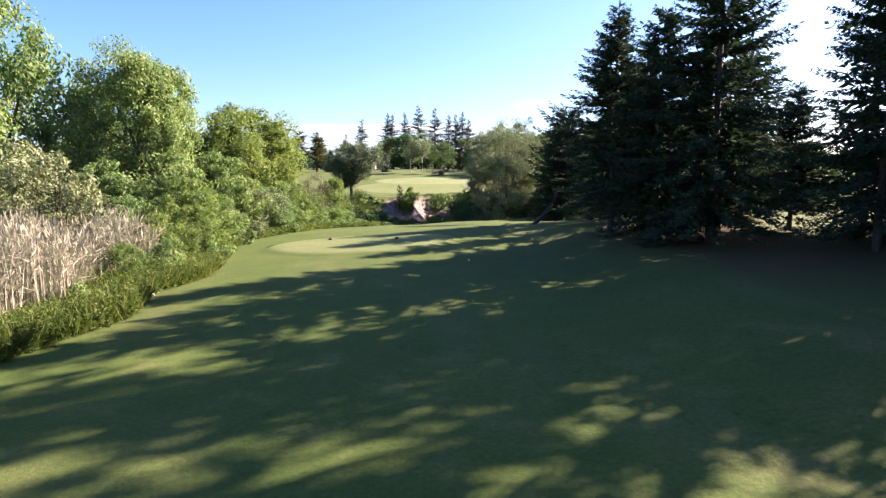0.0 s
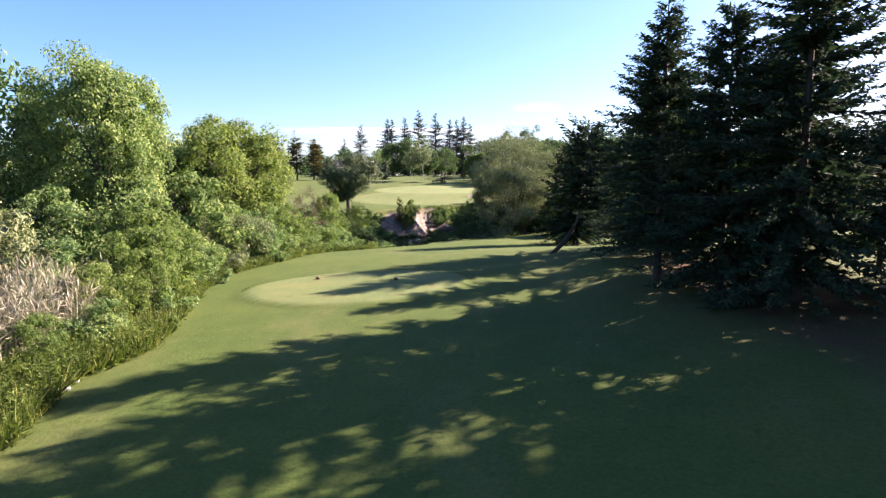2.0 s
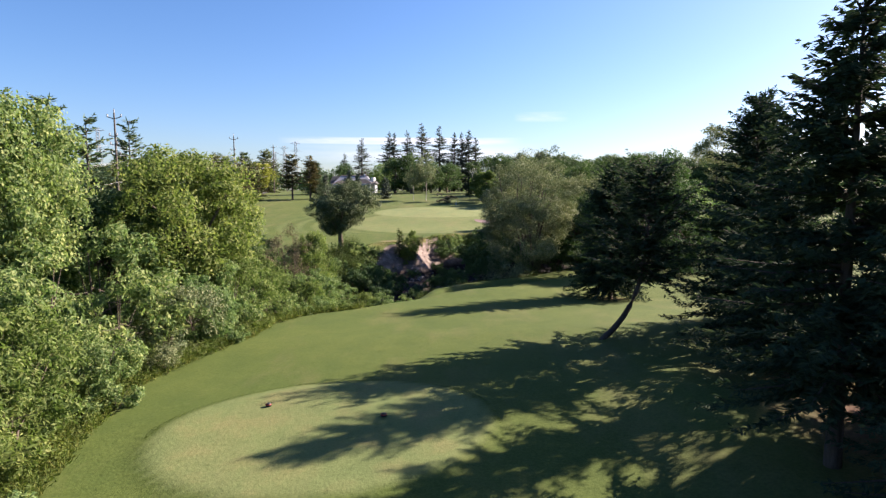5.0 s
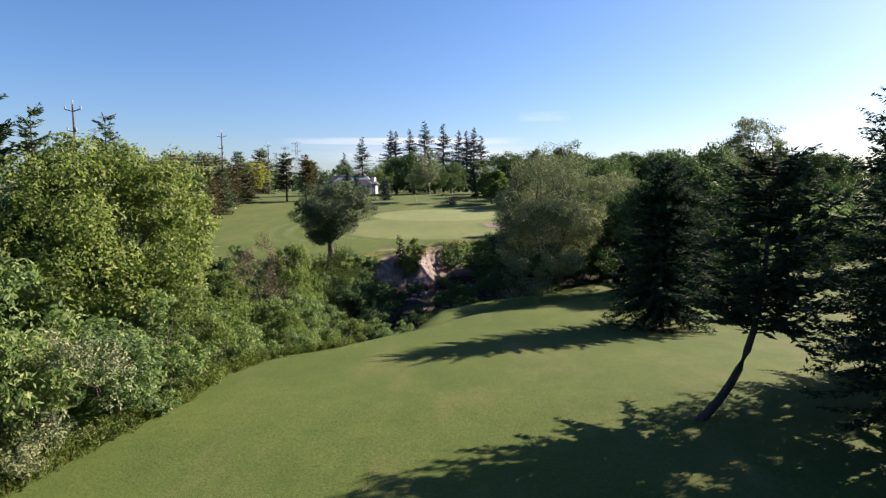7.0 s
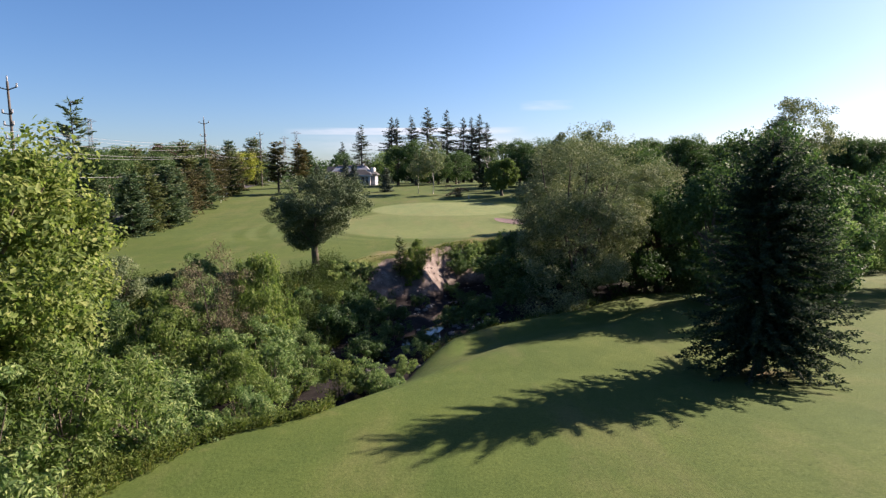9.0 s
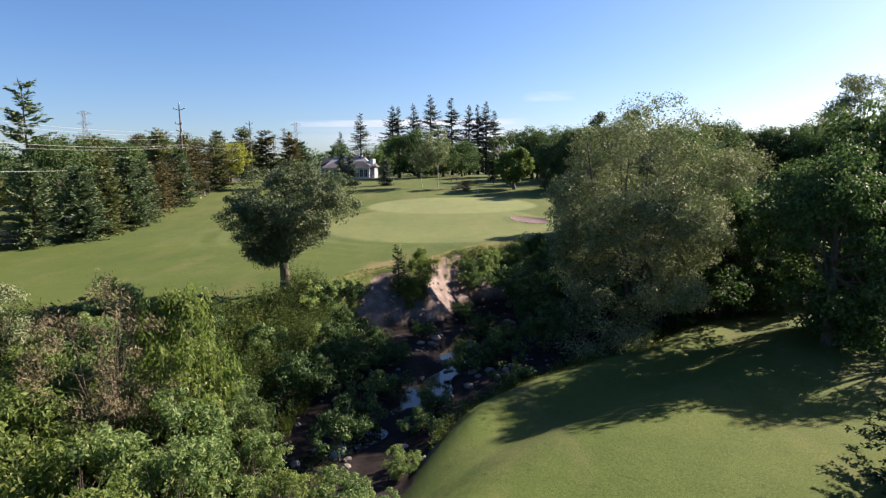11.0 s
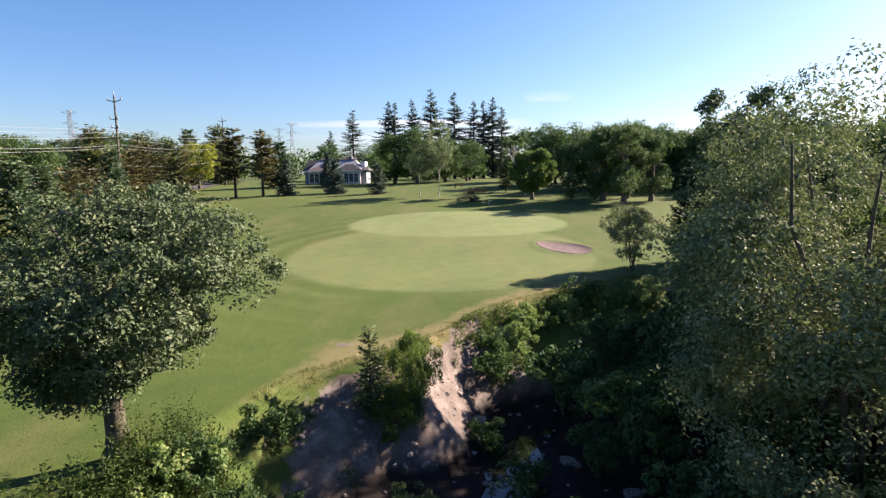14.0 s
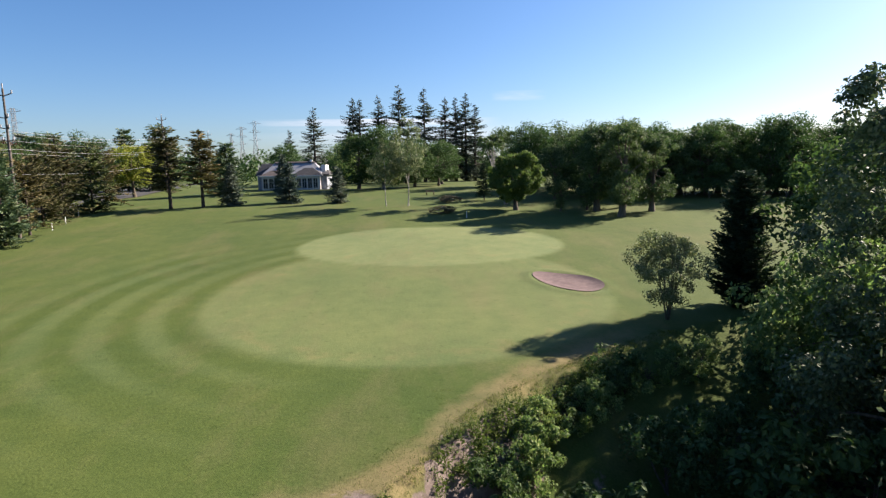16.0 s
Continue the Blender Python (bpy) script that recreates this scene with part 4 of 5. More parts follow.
CREEK_SHRUBS_B = (
    ("shrub_bright", 2.5, 121.1, 1.6, 0.9), ("shrub_fresh", 4.3, 122.7, 1.6, 0.9), ("shrub_fresh", 6.3, 124.3, 1.6, 0.9), ("shrub_bright", 8.1, 125.7, 1.6, 0.9),
    ("shrub_fresh", 10.3, 127.3, 1.6, 0.9), ("shrub_fresh", 0.4, 118.6, 1.4, 0.9), ("shrub_fresh", -0.4, 116.8, 1.3, 0.9), ("shrub_dark", -7.4, 97.4, 1.3, 1.0),
    ("shrub_fresh", -7.6, 92.0, 1.2, 1.0), ("shrub_dark", -9.2, 95.4, 1.5, 1.0), ("shrub_dark", -1.0, 105.4, 1.8, 1.0), ("shrub_dark", -8.6, 101.4, 1.2, 1.0),
    ("shrub_dark", -2.6, 94.6, 1.4, 1.0), ("shrub_fresh", -4.6, 85.4, 1.3, 1.0), ("shrub_dark", 0.4, 91.2, 1.8, 1.0), ("shrub_dark", -4.0, 88.6, 1.5, 1.0),
    ("shrub_dark", 3.4, 98.4, 2.6, 1.0),
)
CREEK_SHRUBS_C = (
    ("shrub_dark", 0.6, 97.6, 2.0, 1.0), ("shrub_dark", -10.6, 100.8, 2.3, 0.9), ("shrub_fresh", -13.4, 98.6, 2.2, 1.0), ("shrub_dark", 2.6, 114.0, 4.2, 1.0),
    ("shrub_dark", 5.6, 100.5, 3.6, 1.0), ("shrub_dark", 10.0, 102.0, 5.0, 1.0), ("shrub_dark", 15.5, 104.0, 5.5, 1.0), ("shrub_dark", 5.0, 108.0, 4.6, 1.0),
    ("shrub_dark", 11.0, 114.0, 6.0, 1.0), ("shrub_dark", -1.6, 115.0, 2.6, 0.9), ("shrub_dark", -5.6, 103.4, 1.3, 0.9), ("shrub_dark", -2.4, 109.6, 1.6, 1.0),
    ("shrub_dark", -9.6, 99.4, 2.0, 0.9), ("shrub_fresh", -0.2, 117.8, 2.0, 0.9), ("shrub_dark", 5.8, 124.6, 2.2, 0.9), ("shrub_fresh", 11.5, 127.0, 2.6, 0.9),
    ("shrub_dark", -11.6, 99.6, 2.6, 0.9), ("shrub_dark", -7.0, 90.2, 1.7, 1.0), ("shrub_dark", -7.6, 95.6, 1.6, 1.0),
    ("shrub_dark", -8.2, 87.6, 2.0, 1.0), ("shrub_dark", -9.4, 92.4, 2.4, 1.0), ("shrub_dark", -12.9, 99.2, 2.4, 0.8), ("shrub_dark", -12.2, 97.2, 2.4, 0.8),
)
CREEK_SHRUBS_D = (
    ("shrub_fresh", -12.6, 95.6, 2.4, 0.9), ("shrub_dark", -10.6, 96.4, 2.2, 0.8), ("shrub_dark", 6.5, 119.0, 3.6, 1.0), ("shrub_dark", 3.0, 107.0, 2.4, 1.0),
    ("shrub_dark", 7.5, 112.0, 4.0, 1.1), ("shrub_dark", 1.0, 101.0, 1.8, 0.9), ("shrub_dark", 10.0, 120.5, 3.6, 1.0), ("shrub_fresh", -24.5, 92.0, 3.4, 1.0),
    ("shrub_grey", -28.5, 88.0, 4.0, 1.0), ("shrub_dark", 15.0, 123.5, 5.0, 1.0), ("shrub_dark", -2.2, 98.3, 1.5, 1.0), ("shrub_dark", -1.4, 96.6, 1.7, 1.0), ("shrub_dark", 18.0, 103.5, 4.5, 1.0),
    ("shrub_dark", 21.0, 107.0, 5.0, 1.0), ("shrub_dark", 24.5, 105.0, 4.5, 1.0), ("shrub_dark", 16.5, 110.0, 5.0, 1.0),
)
for kind, x, y, tall, wide in CREEK_SHRUBS_A + CREEK_SHRUBS_B + CREEK_SHRUBS_C + CREEK_SHRUBS_D:
    kind = kind.replace("shrub_", "low_") if tall < 2.3 else kind
    plant(kind, "creek_shrub", x, y, tall, label="leafy shrub on the creek bank", category="shrub", group="creek shrubs", wide=wide)

# trees on the right beyond the creek
plant("small_tree", "field_tree", 12.3, 133.3, 6.5, 30, "small green tree with several bare stems at the field edge", category="tree")
CREEK_TREES_A = (
    ("cottonwood", 61, 150, 23, 1.0, "tall thin-leaved cottonwood by the creek"),
    ("cottonwood", 27, 126.5, 15.5, 1.0, "tall thin-leaved cottonwood by the creek"),
    ("cottonwood", 23, 117, 15.5, 1.0, "tall thin-leaved cottonwood by the creek"),
    ("leafy_deep", 26, 111, 11, 1.0, "dark green tree behind the spruce"),
    ("leafy_deep", 25.5, 98.2, 15.5, 0.85, "dark green tree by the creek bend"),
    ("leafy_deep", 30, 100.5, 16.5, 0.8, "dark green tree by the creek bend"),
    ("leafy_deep", 28.5, 92.5, 12, 1.0, "dark green tree by the creek bend"),
    ("leafy_deep", 20.5, 93.2, 12.5, 0.9, "dark green tree by the creek bend"),
    ("leafy_deep", 24, 97, 10, 1.0, "dark green tree by the creek bend"),
    # added right of the willow to block light through its crown
    ("leafy_deep", 20.5, 112.5, 13, 1.0, "dark green tree by the creek bend"),
    ("leafy_deep", 21.5, 109, 12.5, 1.0, "dark green tree by the creek bend"),
    ("leafy_deep", 30, 113, 14, 1.0, "dark green tree by the creek bend"),
    ("leafy_b", 17.5, 121.5, 11.0, 0.85, "light green tree on the creek bank"),
    ("leafy_a", 18.5, 122, 13.5, 0.95, "green tree on the creek bank"),
)
CREEK_TREES_B = (
    ("leafy_a", 41, 116, 13, 1.1, "green tree behind the rough"),
    ("leafy_dark_b", 52, 122, 13, 1.1, "dark green tree behind the rough"),
    ("leafy_a", 30, 100, 7, 1.1, "green bushy tree by the rough"),
    ("leafy_a", 22.5, 122.5, 12, 1.0, "green tree on the creek bank"),
    ("leafy_dark", 26, 132, 15, 1.0, "dark green tree on the creek bank"),
    ("cedar", 18.7, 136.0, 9.9, 1.05, "dark upright cedar on the field edge"),
    ("leafy_dark_b", 63, 130, 14, 1.1, "dark green tree behind the rough"),
    ("leafy_dark", 75, 120, 14, 1.2, "dark green tree behind the rough"),
    ("leafy_a", 44, 100, 9, 1.2, "green tree behind the rough"),
    ("leafy_dark", 58, 105, 11, 1.2, "dark green tree behind the rough"),
)
for kind, x, y, tall, wide, what in CREEK_TREES_A + CREEK_TREES_B:
    plant(kind, "broadleaf_tree", x, y, tall, label=what, wide=wide)

# forest behind the green
for k in range(26):
    x = 14 + k * 3.6 + RNG.uniform(-1.5, 1.5)
    y = 226 - k * 1.9 + RNG.uniform(-8, 10)
    plant(("leafy_dark", "leafy_dark_b", "leafy_tall", "leafy_wood")[k % 4], "forest_tree", x, y, RNG.uniform(11.5, 15.0), label="dark green forest tree in deep shade", group="forest behind the green", wide=RNG.uniform(0.9, 1.1))
for x, y, tall, kind in ((23.7, 177.0, 14.5, "leafy_slim"), (21.8, 182.5, 14.5, "leafy_slim"), (29.6, 181, 12.5, "leafy_slim"), (26.5, 185, 14.0, "leafy_wood"), (19, 199, 10, "leafy_tall"), (16.3, 183, 4.8, "leafy_tall"), (20.6, 183.8, 5.4, "leafy_tall")):
    plant(kind, "forest_tree", x, y, tall, label="green tree at the edge of the forest", group="forest behind the green")
for k in range(18):
    x = 24 + k * 4.6 + RNG.uniform(-1.5, 1.5)
    y = 205 - k * 0.7 + RNG.uniform(-4, 5)
    plant(("leafy_dark", "leafy_wood", "leafy_dark_b")[k % 3], "forest_tree", x, y, RNG.uniform(11.5, 14.0), label="dark green forest tree in deep shade", group="forest behind the green", wide=RNG.uniform(1.0, 1.2))
for k in range(15):
    plant("shrub_dark", "forest_shrub", 21 + k * 3.4 + RNG.uniform(-1, 1), 199 - k * 0.5 + RNG.uniform(-2, 2), RNG.uniform(2.6, 4.2), label="dark undergrowth shrub at the forest edge", category="shrub", group="forest undergrowth")
plant("ball", "ball_tree", 9.8, 184.9, 8.8, label="neat round-crowned green tree on a short trunk")
plant("birch", "birch_tree", -10.9, 193.4, 11.5, label="slender birch with a pale trunk", wide=0.8)
plant("birch", "birch_tree", -7.3, 192.8, 15.0, label="slender birch with a pale trunk", wide=0.75)
plant("birch_lean", "birch_tree", 9.4, 192.6, 12.5, 0, label="pale-trunked birch leaning to one side")

for x, y in ((-2.0, 183.2), (0.4, 198.0)):
    plant("low_tan", "low_shrub", x, y, 1.1, label="low tan clipped shrub on the open lawn", category="shrub", wide=2.4)

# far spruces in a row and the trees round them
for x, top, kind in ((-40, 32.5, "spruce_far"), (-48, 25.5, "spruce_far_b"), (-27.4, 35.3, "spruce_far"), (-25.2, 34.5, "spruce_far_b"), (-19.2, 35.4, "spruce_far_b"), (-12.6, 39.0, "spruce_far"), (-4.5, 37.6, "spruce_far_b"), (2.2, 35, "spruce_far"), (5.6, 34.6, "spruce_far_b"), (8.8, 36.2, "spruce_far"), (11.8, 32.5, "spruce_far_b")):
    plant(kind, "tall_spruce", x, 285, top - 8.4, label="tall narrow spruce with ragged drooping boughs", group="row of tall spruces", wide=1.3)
for x, y, tall, kind in ((-20, 232, 13, "leafy_dark"), (-14, 230, 15, "leafy_dark_b"), (-7, 236, 12, "leafy_dark"), (-1, 242, 11, "leafy_dark"), (-43, 258, 12, "leafy_dark_b"), (-28, 262, 12, "leafy_a"), (0, 255, 12, "leafy_dark"), (-10, 262, 12, "leafy_dark_b")):
    plant(kind, "broadleaf_tree", x, y, tall, label="dark leafy tree beside the clubhouse", group="trees by the clubhouse")
for x, y, tall, wide, kind in ((-38.6, 199, 7.4, 1.1, "spruce_blue"), (-29.2, 202, 7.4, 1.25, "spruce_blue"), (-20.1, 199.6, 6.6, 1.25, "spruce_blue"), (6.2, 199, 7, 1.0, "spruce_b"), (-35.2, 222, 8.6, 1.0, "spruce_blue")):
    plant(kind, "small_spruce", x, y, tall, label="small bluish spruce on the lawn before the clubhouse", group="small spruces", wide=wide)
for x, y, tall, kind in ((-48.2, 196.0, 13.5, "pine_thin"), (-42.8, 196.4, 13.0, "pine_thin"), (-47, 222, 11, "pine_full")):
    plant(kind, "pine_tree", x, y, tall, label="pine with a bare lower trunk near the car park", group="thin pines", wide=1.35)
KINDS["crimson"] = (*broadleaf(47, 12, 5.0, 0.8, 200, 60, 0.17, LEAF_RED, puff=1.25), 12)
plant("crimson", "crimson_tree", -84, 207, 13.0, label="broad dark red-leaved maple beyond the road")
plant("golden", "golden_tree", -66.6, 221, 11.5, label="bright yellow-leaved tree beside the road")

# pines along the left of the field
row = ((-58, 121), (-54, 126), (-50.5, 131), (-50.5, 136), (-51, 141), (-51.5, 147), (-51.5, 152), (-52.5, 158), (-54, 165), (-56, 172), (-58, 179), (-59.5, 186), (-60.5, 193), (-61.5, 200))
for k, (x, y) in enumerate(row):
    plant("pine_scraggy" if k > 5 and k % 4 else ("pine_full" if k % 3 else "pine_olive"), "pine_tree", x + RNG.uniform(-1, 1), y, RNG.uniform(8.5, 11), label="bushy blue-green pine in a row along the road", group="pine row", wide=RNG.uniform(0.95, 1.2))
    if k % 2:
        plant("pine_olive" if k % 4 == 1 else "leafy_dark", "pine_tree" if k % 4 == 1 else "broadleaf_tree", x - 9 + RNG.uniform(-2, 2), y + 3, RNG.uniform(11.5, 14), label="bushy tree behind the pine row", group="trees behind the pine row")
for k in range(11):
    x, y = -122 + 5.2 * k + RNG.uniform(-2, 2), 228 + 2.2 * k + RNG.uniform(-7, 7)
    plant(("pine_full", "leafy_dark", "pine_olive", "leafy_wood")[k % 4], "roadside_tree", x, y, RNG.uniform(11.5, 16), label="bushy dark tree beyond the road", group="trees beyond the road", wide=RNG.uniform(0.95, 1.2))
for k in range(9):
    x, y = -84 + 0.6 * k + RNG.uniform(-3, 3), 130 + 9 * k + RNG.uniform(-3, 3)
    plant(("leafy_dark", "pine_full", "leafy_wood")[k % 3], "roadside_tree", x, y, RNG.uniform(10.5, 13.5), label="bushy dark tree beyond the road", group="trees beyond the road")
plant("pine_white", "white_pine", -74, 153, 21.5, label="tall open white pine beside the power line")
for x, y, tall in ((-52, 94, 19.5), (-47.8, 95, 17.2), (-57, 86, 18), (-60, 104, 16), (-45, 84, 15), (-66, 112, 16)):
    plant("pine_white", "white_pine", x, y, tall, label="tall dark white pine beside the power line", group="white pines")

# far woods round the horizon
def make_far_woods():
    rng = np.random.default_rng(80)
    C, A, B = [], [], []
    for k in range(150):
        a = radians(-64 + 128 * (k + rng.uniform(-0.5, 0.5)) / 149)
        d = rng.uniform(330, 470)
        x, y = math.sin(a) * d, 40 + math.cos(a) * d
        tall, wide = rng.uniform(11, 18), rng.uniform(5, 8)
        n = 420
        e = unit(rng.normal(size=(n, 3)))
        r = lobed(rng, e, 6, 0.5)[:, None] * (0.6 + 0.4 * rng.random((n, 1)))
        C.append(np.array([x, y, h(x, y) + tall * 0.48]) + e * r * np.array([wide, wide, tall * 0.52]))
        nrm = unit(e + rng.normal(size=(n, 3)) * 0.45)
        u = unit(np.cross(nrm, rng.normal(size=(n, 3))))
        A.append(u * rng.uniform(0.5, 1.1, (n, 1)))
        B.append(np.cross(nrm, u) * rng.uniform(0.35, 0.7, (n, 1)))
    me = leaves("distant_woods", np.concatenate(C), np.concatenate(A), np.concatenate(B), LEAF_DARK)
    tagged(new("distant_woods", me), "dark belt of woods along the horizon", "woods", kind="stuff")


make_far_woods()

# ---- built things ----
def lens_box(name, x0, x1, y0, y1, z0, z1, material, parent, label="", bevel=0.03):
    """A box with bevelled edges."""
    bm = bmesh.new()
    v, q = box(x0, x1, y0, y1, z0, z1)
    vs = [bm.verts.new(p) for p in v]
    for f in q:
        bm.faces.new([vs[k] for k in f])
    bmesh.ops.recalc_face_normals(bm, faces=bm.faces)
    if bevel:
        bmesh.ops.bevel(bm, geom=bm.edges[:], offset=bevel, segments=1, affect="EDGES")
    me = bpy.data.meshes.new(name)
    bm.to_mesh(me)
    bm.free()
    me.materials.append(material)
    return part(name, me, parent, label)


def faces_part(name, verts, faces, material, parent, label="", thick=0.0):
    """A part from corner points; thick: grown downwards into a slab."""
    bm = bmesh.new()
    vs = [bm.verts.new(p) for p in verts]
    for f in faces:
        bm.faces.new([vs[k] for k in f])
    bmesh.ops.recalc_face_normals(bm, faces=bm.faces)
    if thick:
        got = bmesh.ops.extrude_face_region(bm, geom=bm.faces[:])
        bmesh.ops.translate(bm, vec=(0, 0, -thick), verts=[g for g in got["geom"] if isinstance(g, bmesh.types.BMVert)])
        bmesh.ops.recalc_face_normals(bm, faces=bm.faces)
    me = bpy.data.meshes.new(name)
    bm.to_mesh(me)
    bm.free()
    me.materials.append(material)
    return part(name, me, parent, label)


def hip_roof(x0, x1, y0, y1, z0, z1, inset):
    v = [(x0, y0, z0), (x1, y0, z0), (x1, y1, z0), (x0, y1, z0), (x0 + inset, (y0 + y1) / 2, z1), (x1 - inset, (y0 + y1) / 2, z1)]
    return v, [(0, 1, 5, 4), (1, 2, 5), (2, 3, 4, 5), (3, 0, 4)]


def window(name, x, z, w, tall, y, parent):
    """A white-framed window or glazed door in a wall that faces the course."""
    frame_ = solid(name, [box(x - w / 2 - 0.1, x - w / 2, y - 0.08, y + 0.04, z, z + tall), box(x + w / 2, x + w / 2 + 0.1, y - 0.08, y + 0.04, z, z + tall),
                          box(x - w / 2 - 0.1, x + w / 2 + 0.1, y - 0.08, y + 0.04, z + tall, z + tall + 0.12), box(x - w / 2 - 0.14, x + w / 2 + 0.14, y - 0.12, y + 0.04, z - 0.1, z),
                          box(x - 0.03, x + 0.03, y - 0.06, y + 0.02, z, z + tall), box(x - w / 2, x + w / 2, y - 0.06, y + 0.02, z + tall * 0.62, z + tall * 0.62 + 0.06)], WHITE, parent)
    solid("pane", [box(x - w / 2, x + w / 2, y - 0.02, y, z, z + tall)], GLASS, frame_, "dark reflecting glass")
    return frame_


def make_house():
    gx, gy = -36.0, 233.0
    house = thing("clubhouse", "pale grey clubhouse with a white window front and dark roof", "house", at=(gx, gy, h(gx, gy) - 0.35))
    lens_box("base", -8.3, 8.3, 0.0, 9.0, -0.6, 0.35, STONE, house, "low grey stone base")
    lens_box("front_wall", -6.8, 6.8, 0.1, 4.6, 0.35, 3.7, WHITE, house, "white sun room wall")
    lens_box("side_wall", 6.8, 8.2, 1.6, 8.8, 0.35, 3.9, SIDING, house, "bluish grey clapboard")
    lens_box("wing_wall", -8.2, -6.8, 1.6, 8.8, 0.35, 3.9, SIDING, house, "bluish grey clapboard")
    lens_box("upper_wall", -6.4, 7.0, 2.6, 8.8, 3.7, 4.3, SIDING, house, "pale grey upper wall")
    lens_box("end_wall", 6.6, 7.6, 3.4, 8.2, 3.9, 6.2, WHITE, house, "white end wall above the side roof")
    faces_part("roof", *hip_roof(-7.2, 7.0, 1.6, 9.6, 4.1, 6.9, 2.3), SHINGLE_PALE, house, "weathered pale grey main roof", 0.22)
    faces_part("ridge_cap", *hip_roof(-5.0, 4.8, 5.1, 6.1, 6.85, 7.1, 0.3), SHINGLE_BROWN, house, "brown ridge capping", 0.12)
    faces_part("porch_roof", *hip_roof(-7.4, 0.6, -0.5, 4.4, 3.7, 5.0, 2.4), SHINGLE_BROWN, house, "brown shingled porch roof", 0.18)
    faces_part("bay_roof", *hip_roof(0.2, 7.5, -0.5, 4.8, 3.7, 5.5, 2.6), SHINGLE, house, "dark shingled bay roof", 0.18)
    faces_part("wing_roof", *hip_roof(-9.2, -3.0, 3.2, 10.0, 3.9, 6.7, 0.8), SHINGLE, house, "dark shingled wing roof", 0.18)
    faces_part("side_roof", *hip_roof(6.6, 8.9, 1.0, 9.2, 3.9, 5.0, 0.9), SHINGLE, house, "dark shingled side roof", 0.18)
    lens_box("fascia", -7.3, 7.3, -0.62, -0.5, 3.42, 3.7, WHITE, house, "white fascia board", 0.02)
    lens_box("chimney", 3.6, 4.1, 5.2, 5.8, 6.0, 7.5, WHITE, house, "white chimney")
    for k, x in enumerate((-6.0, -4.7, -3.4, -2.1, -0.8, 0.5, 1.8, 3.1, 4.4, 5.7)):
        window("window", x, 0.8, 0.95, 2.2, 0.1, house)
    for x in (-6.75, -2.75, 1.15, 5.05, 6.75):
        lens_box("post", x - 0.12, x + 0.12, -0.08, 0.14, 0.35, 3.7, WHITE, house, "white corner post", 0.02)
    for x in (-3.2, -1.9):
        lens_box("skylight", x - 0.35, x + 0.35, 3.3, 4.2, 5.2, 5.95, GLASS, house, "dark roof window", 0.02)


make_house()


def make_pole(x, y, tall, lean=0.0, small=False):
    pole = thing("utility_pole", "tall weathered wooden utility pole with crossarms", "utility pole", "power line poles", (x, y, h(x, y) - 0.3), -4)
    z = np.linspace(0, tall + 0.3, 7)
    solid("mast", [tube(np.column_stack([z * 0, z * 0, z]), np.linspace(0.22, 0.12, 7), 10)], POLE_WOOD, pole, "", True)
    for dz, reach in ((-0.9, 1.1), (-3.6, 0.9), (-4.9, 0.8), (-6.4, 0.7)):
        top = tall + 0.3 + dz
        rise = 0.28 if dz > -2 else 0.16
        arm = solid("crossarm", [tube([(-reach, 0, top + rise), (-0.1, 0, top), (0.1, 0, top), (reach if dz > -2 or dz < -6 else 0.3, 0, top + rise)], [0.07] * 4, 6)], POLE_WOOD, pole)
        for sx in (-reach, reach if dz > -2 or dz < -6 else 0.3):
            solid("insulator", [tube([(sx, 0, top + rise - 0.05), (sx, 0, top + rise + 0.1), (sx, 0, top + rise + 0.2), (sx, 0, top + rise + 0.4)], [0.05, 0.13, 0.07, 0.1], 8)], PORCELAIN, arm, "grey porcelain insulator")
    solid("pin", [tube([(0, 0, tall + 0.2), (0, 0, tall + 0.7), (0, 0, tall + 0.95)], [0.05, 0.09, 0.04], 8)], PORCELAIN, pole, "insulator on the pole top")
    return np.array([x, y, h(x, y)])


POLES = ((-47.5, 47.0, 17.0), (-51.7, 108.5, 20.0), (-56.0, 169.8, 18.6), (-64.5, 232.0, 17.4), (-77.0, 294.0, 17.5))
for x, y, tall in POLES:
    make_pole(x, y, tall)


def make_span(a, b, k):
    line = tagged(new("power_line"), "sagging grey overhead wires between two poles", "cable", "power lines")
    s = np.linspace(0, 1, 14)
    za, zb = h(a[0], a[1]) + a[2] - 0.3, h(b[0], b[1]) + b[2] - 0.3
    for dx, dz, r in ((-0.9, -4.6, 0.018), (0.3, -5.2, 0.018), (-0.8, -5.9, 0.018), (0.7, -7.1, 0.022), (-0.7, -7.5, 0.018), (0.2, -10.2, 0.024)):
        p = np.column_stack([a[0] + (b[0] - a[0]) * s + dx, a[1] + (b[1] - a[1]) * s, za + (zb - za) * s + dz - 3.2 * s * (1 - s)])
        solid("wire", [tube(p, np.full(14, r), 5)], WIRE, line)


for k in range(len(POLES) - 1):
    make_span(POLES[k], POLES[k + 1], k)


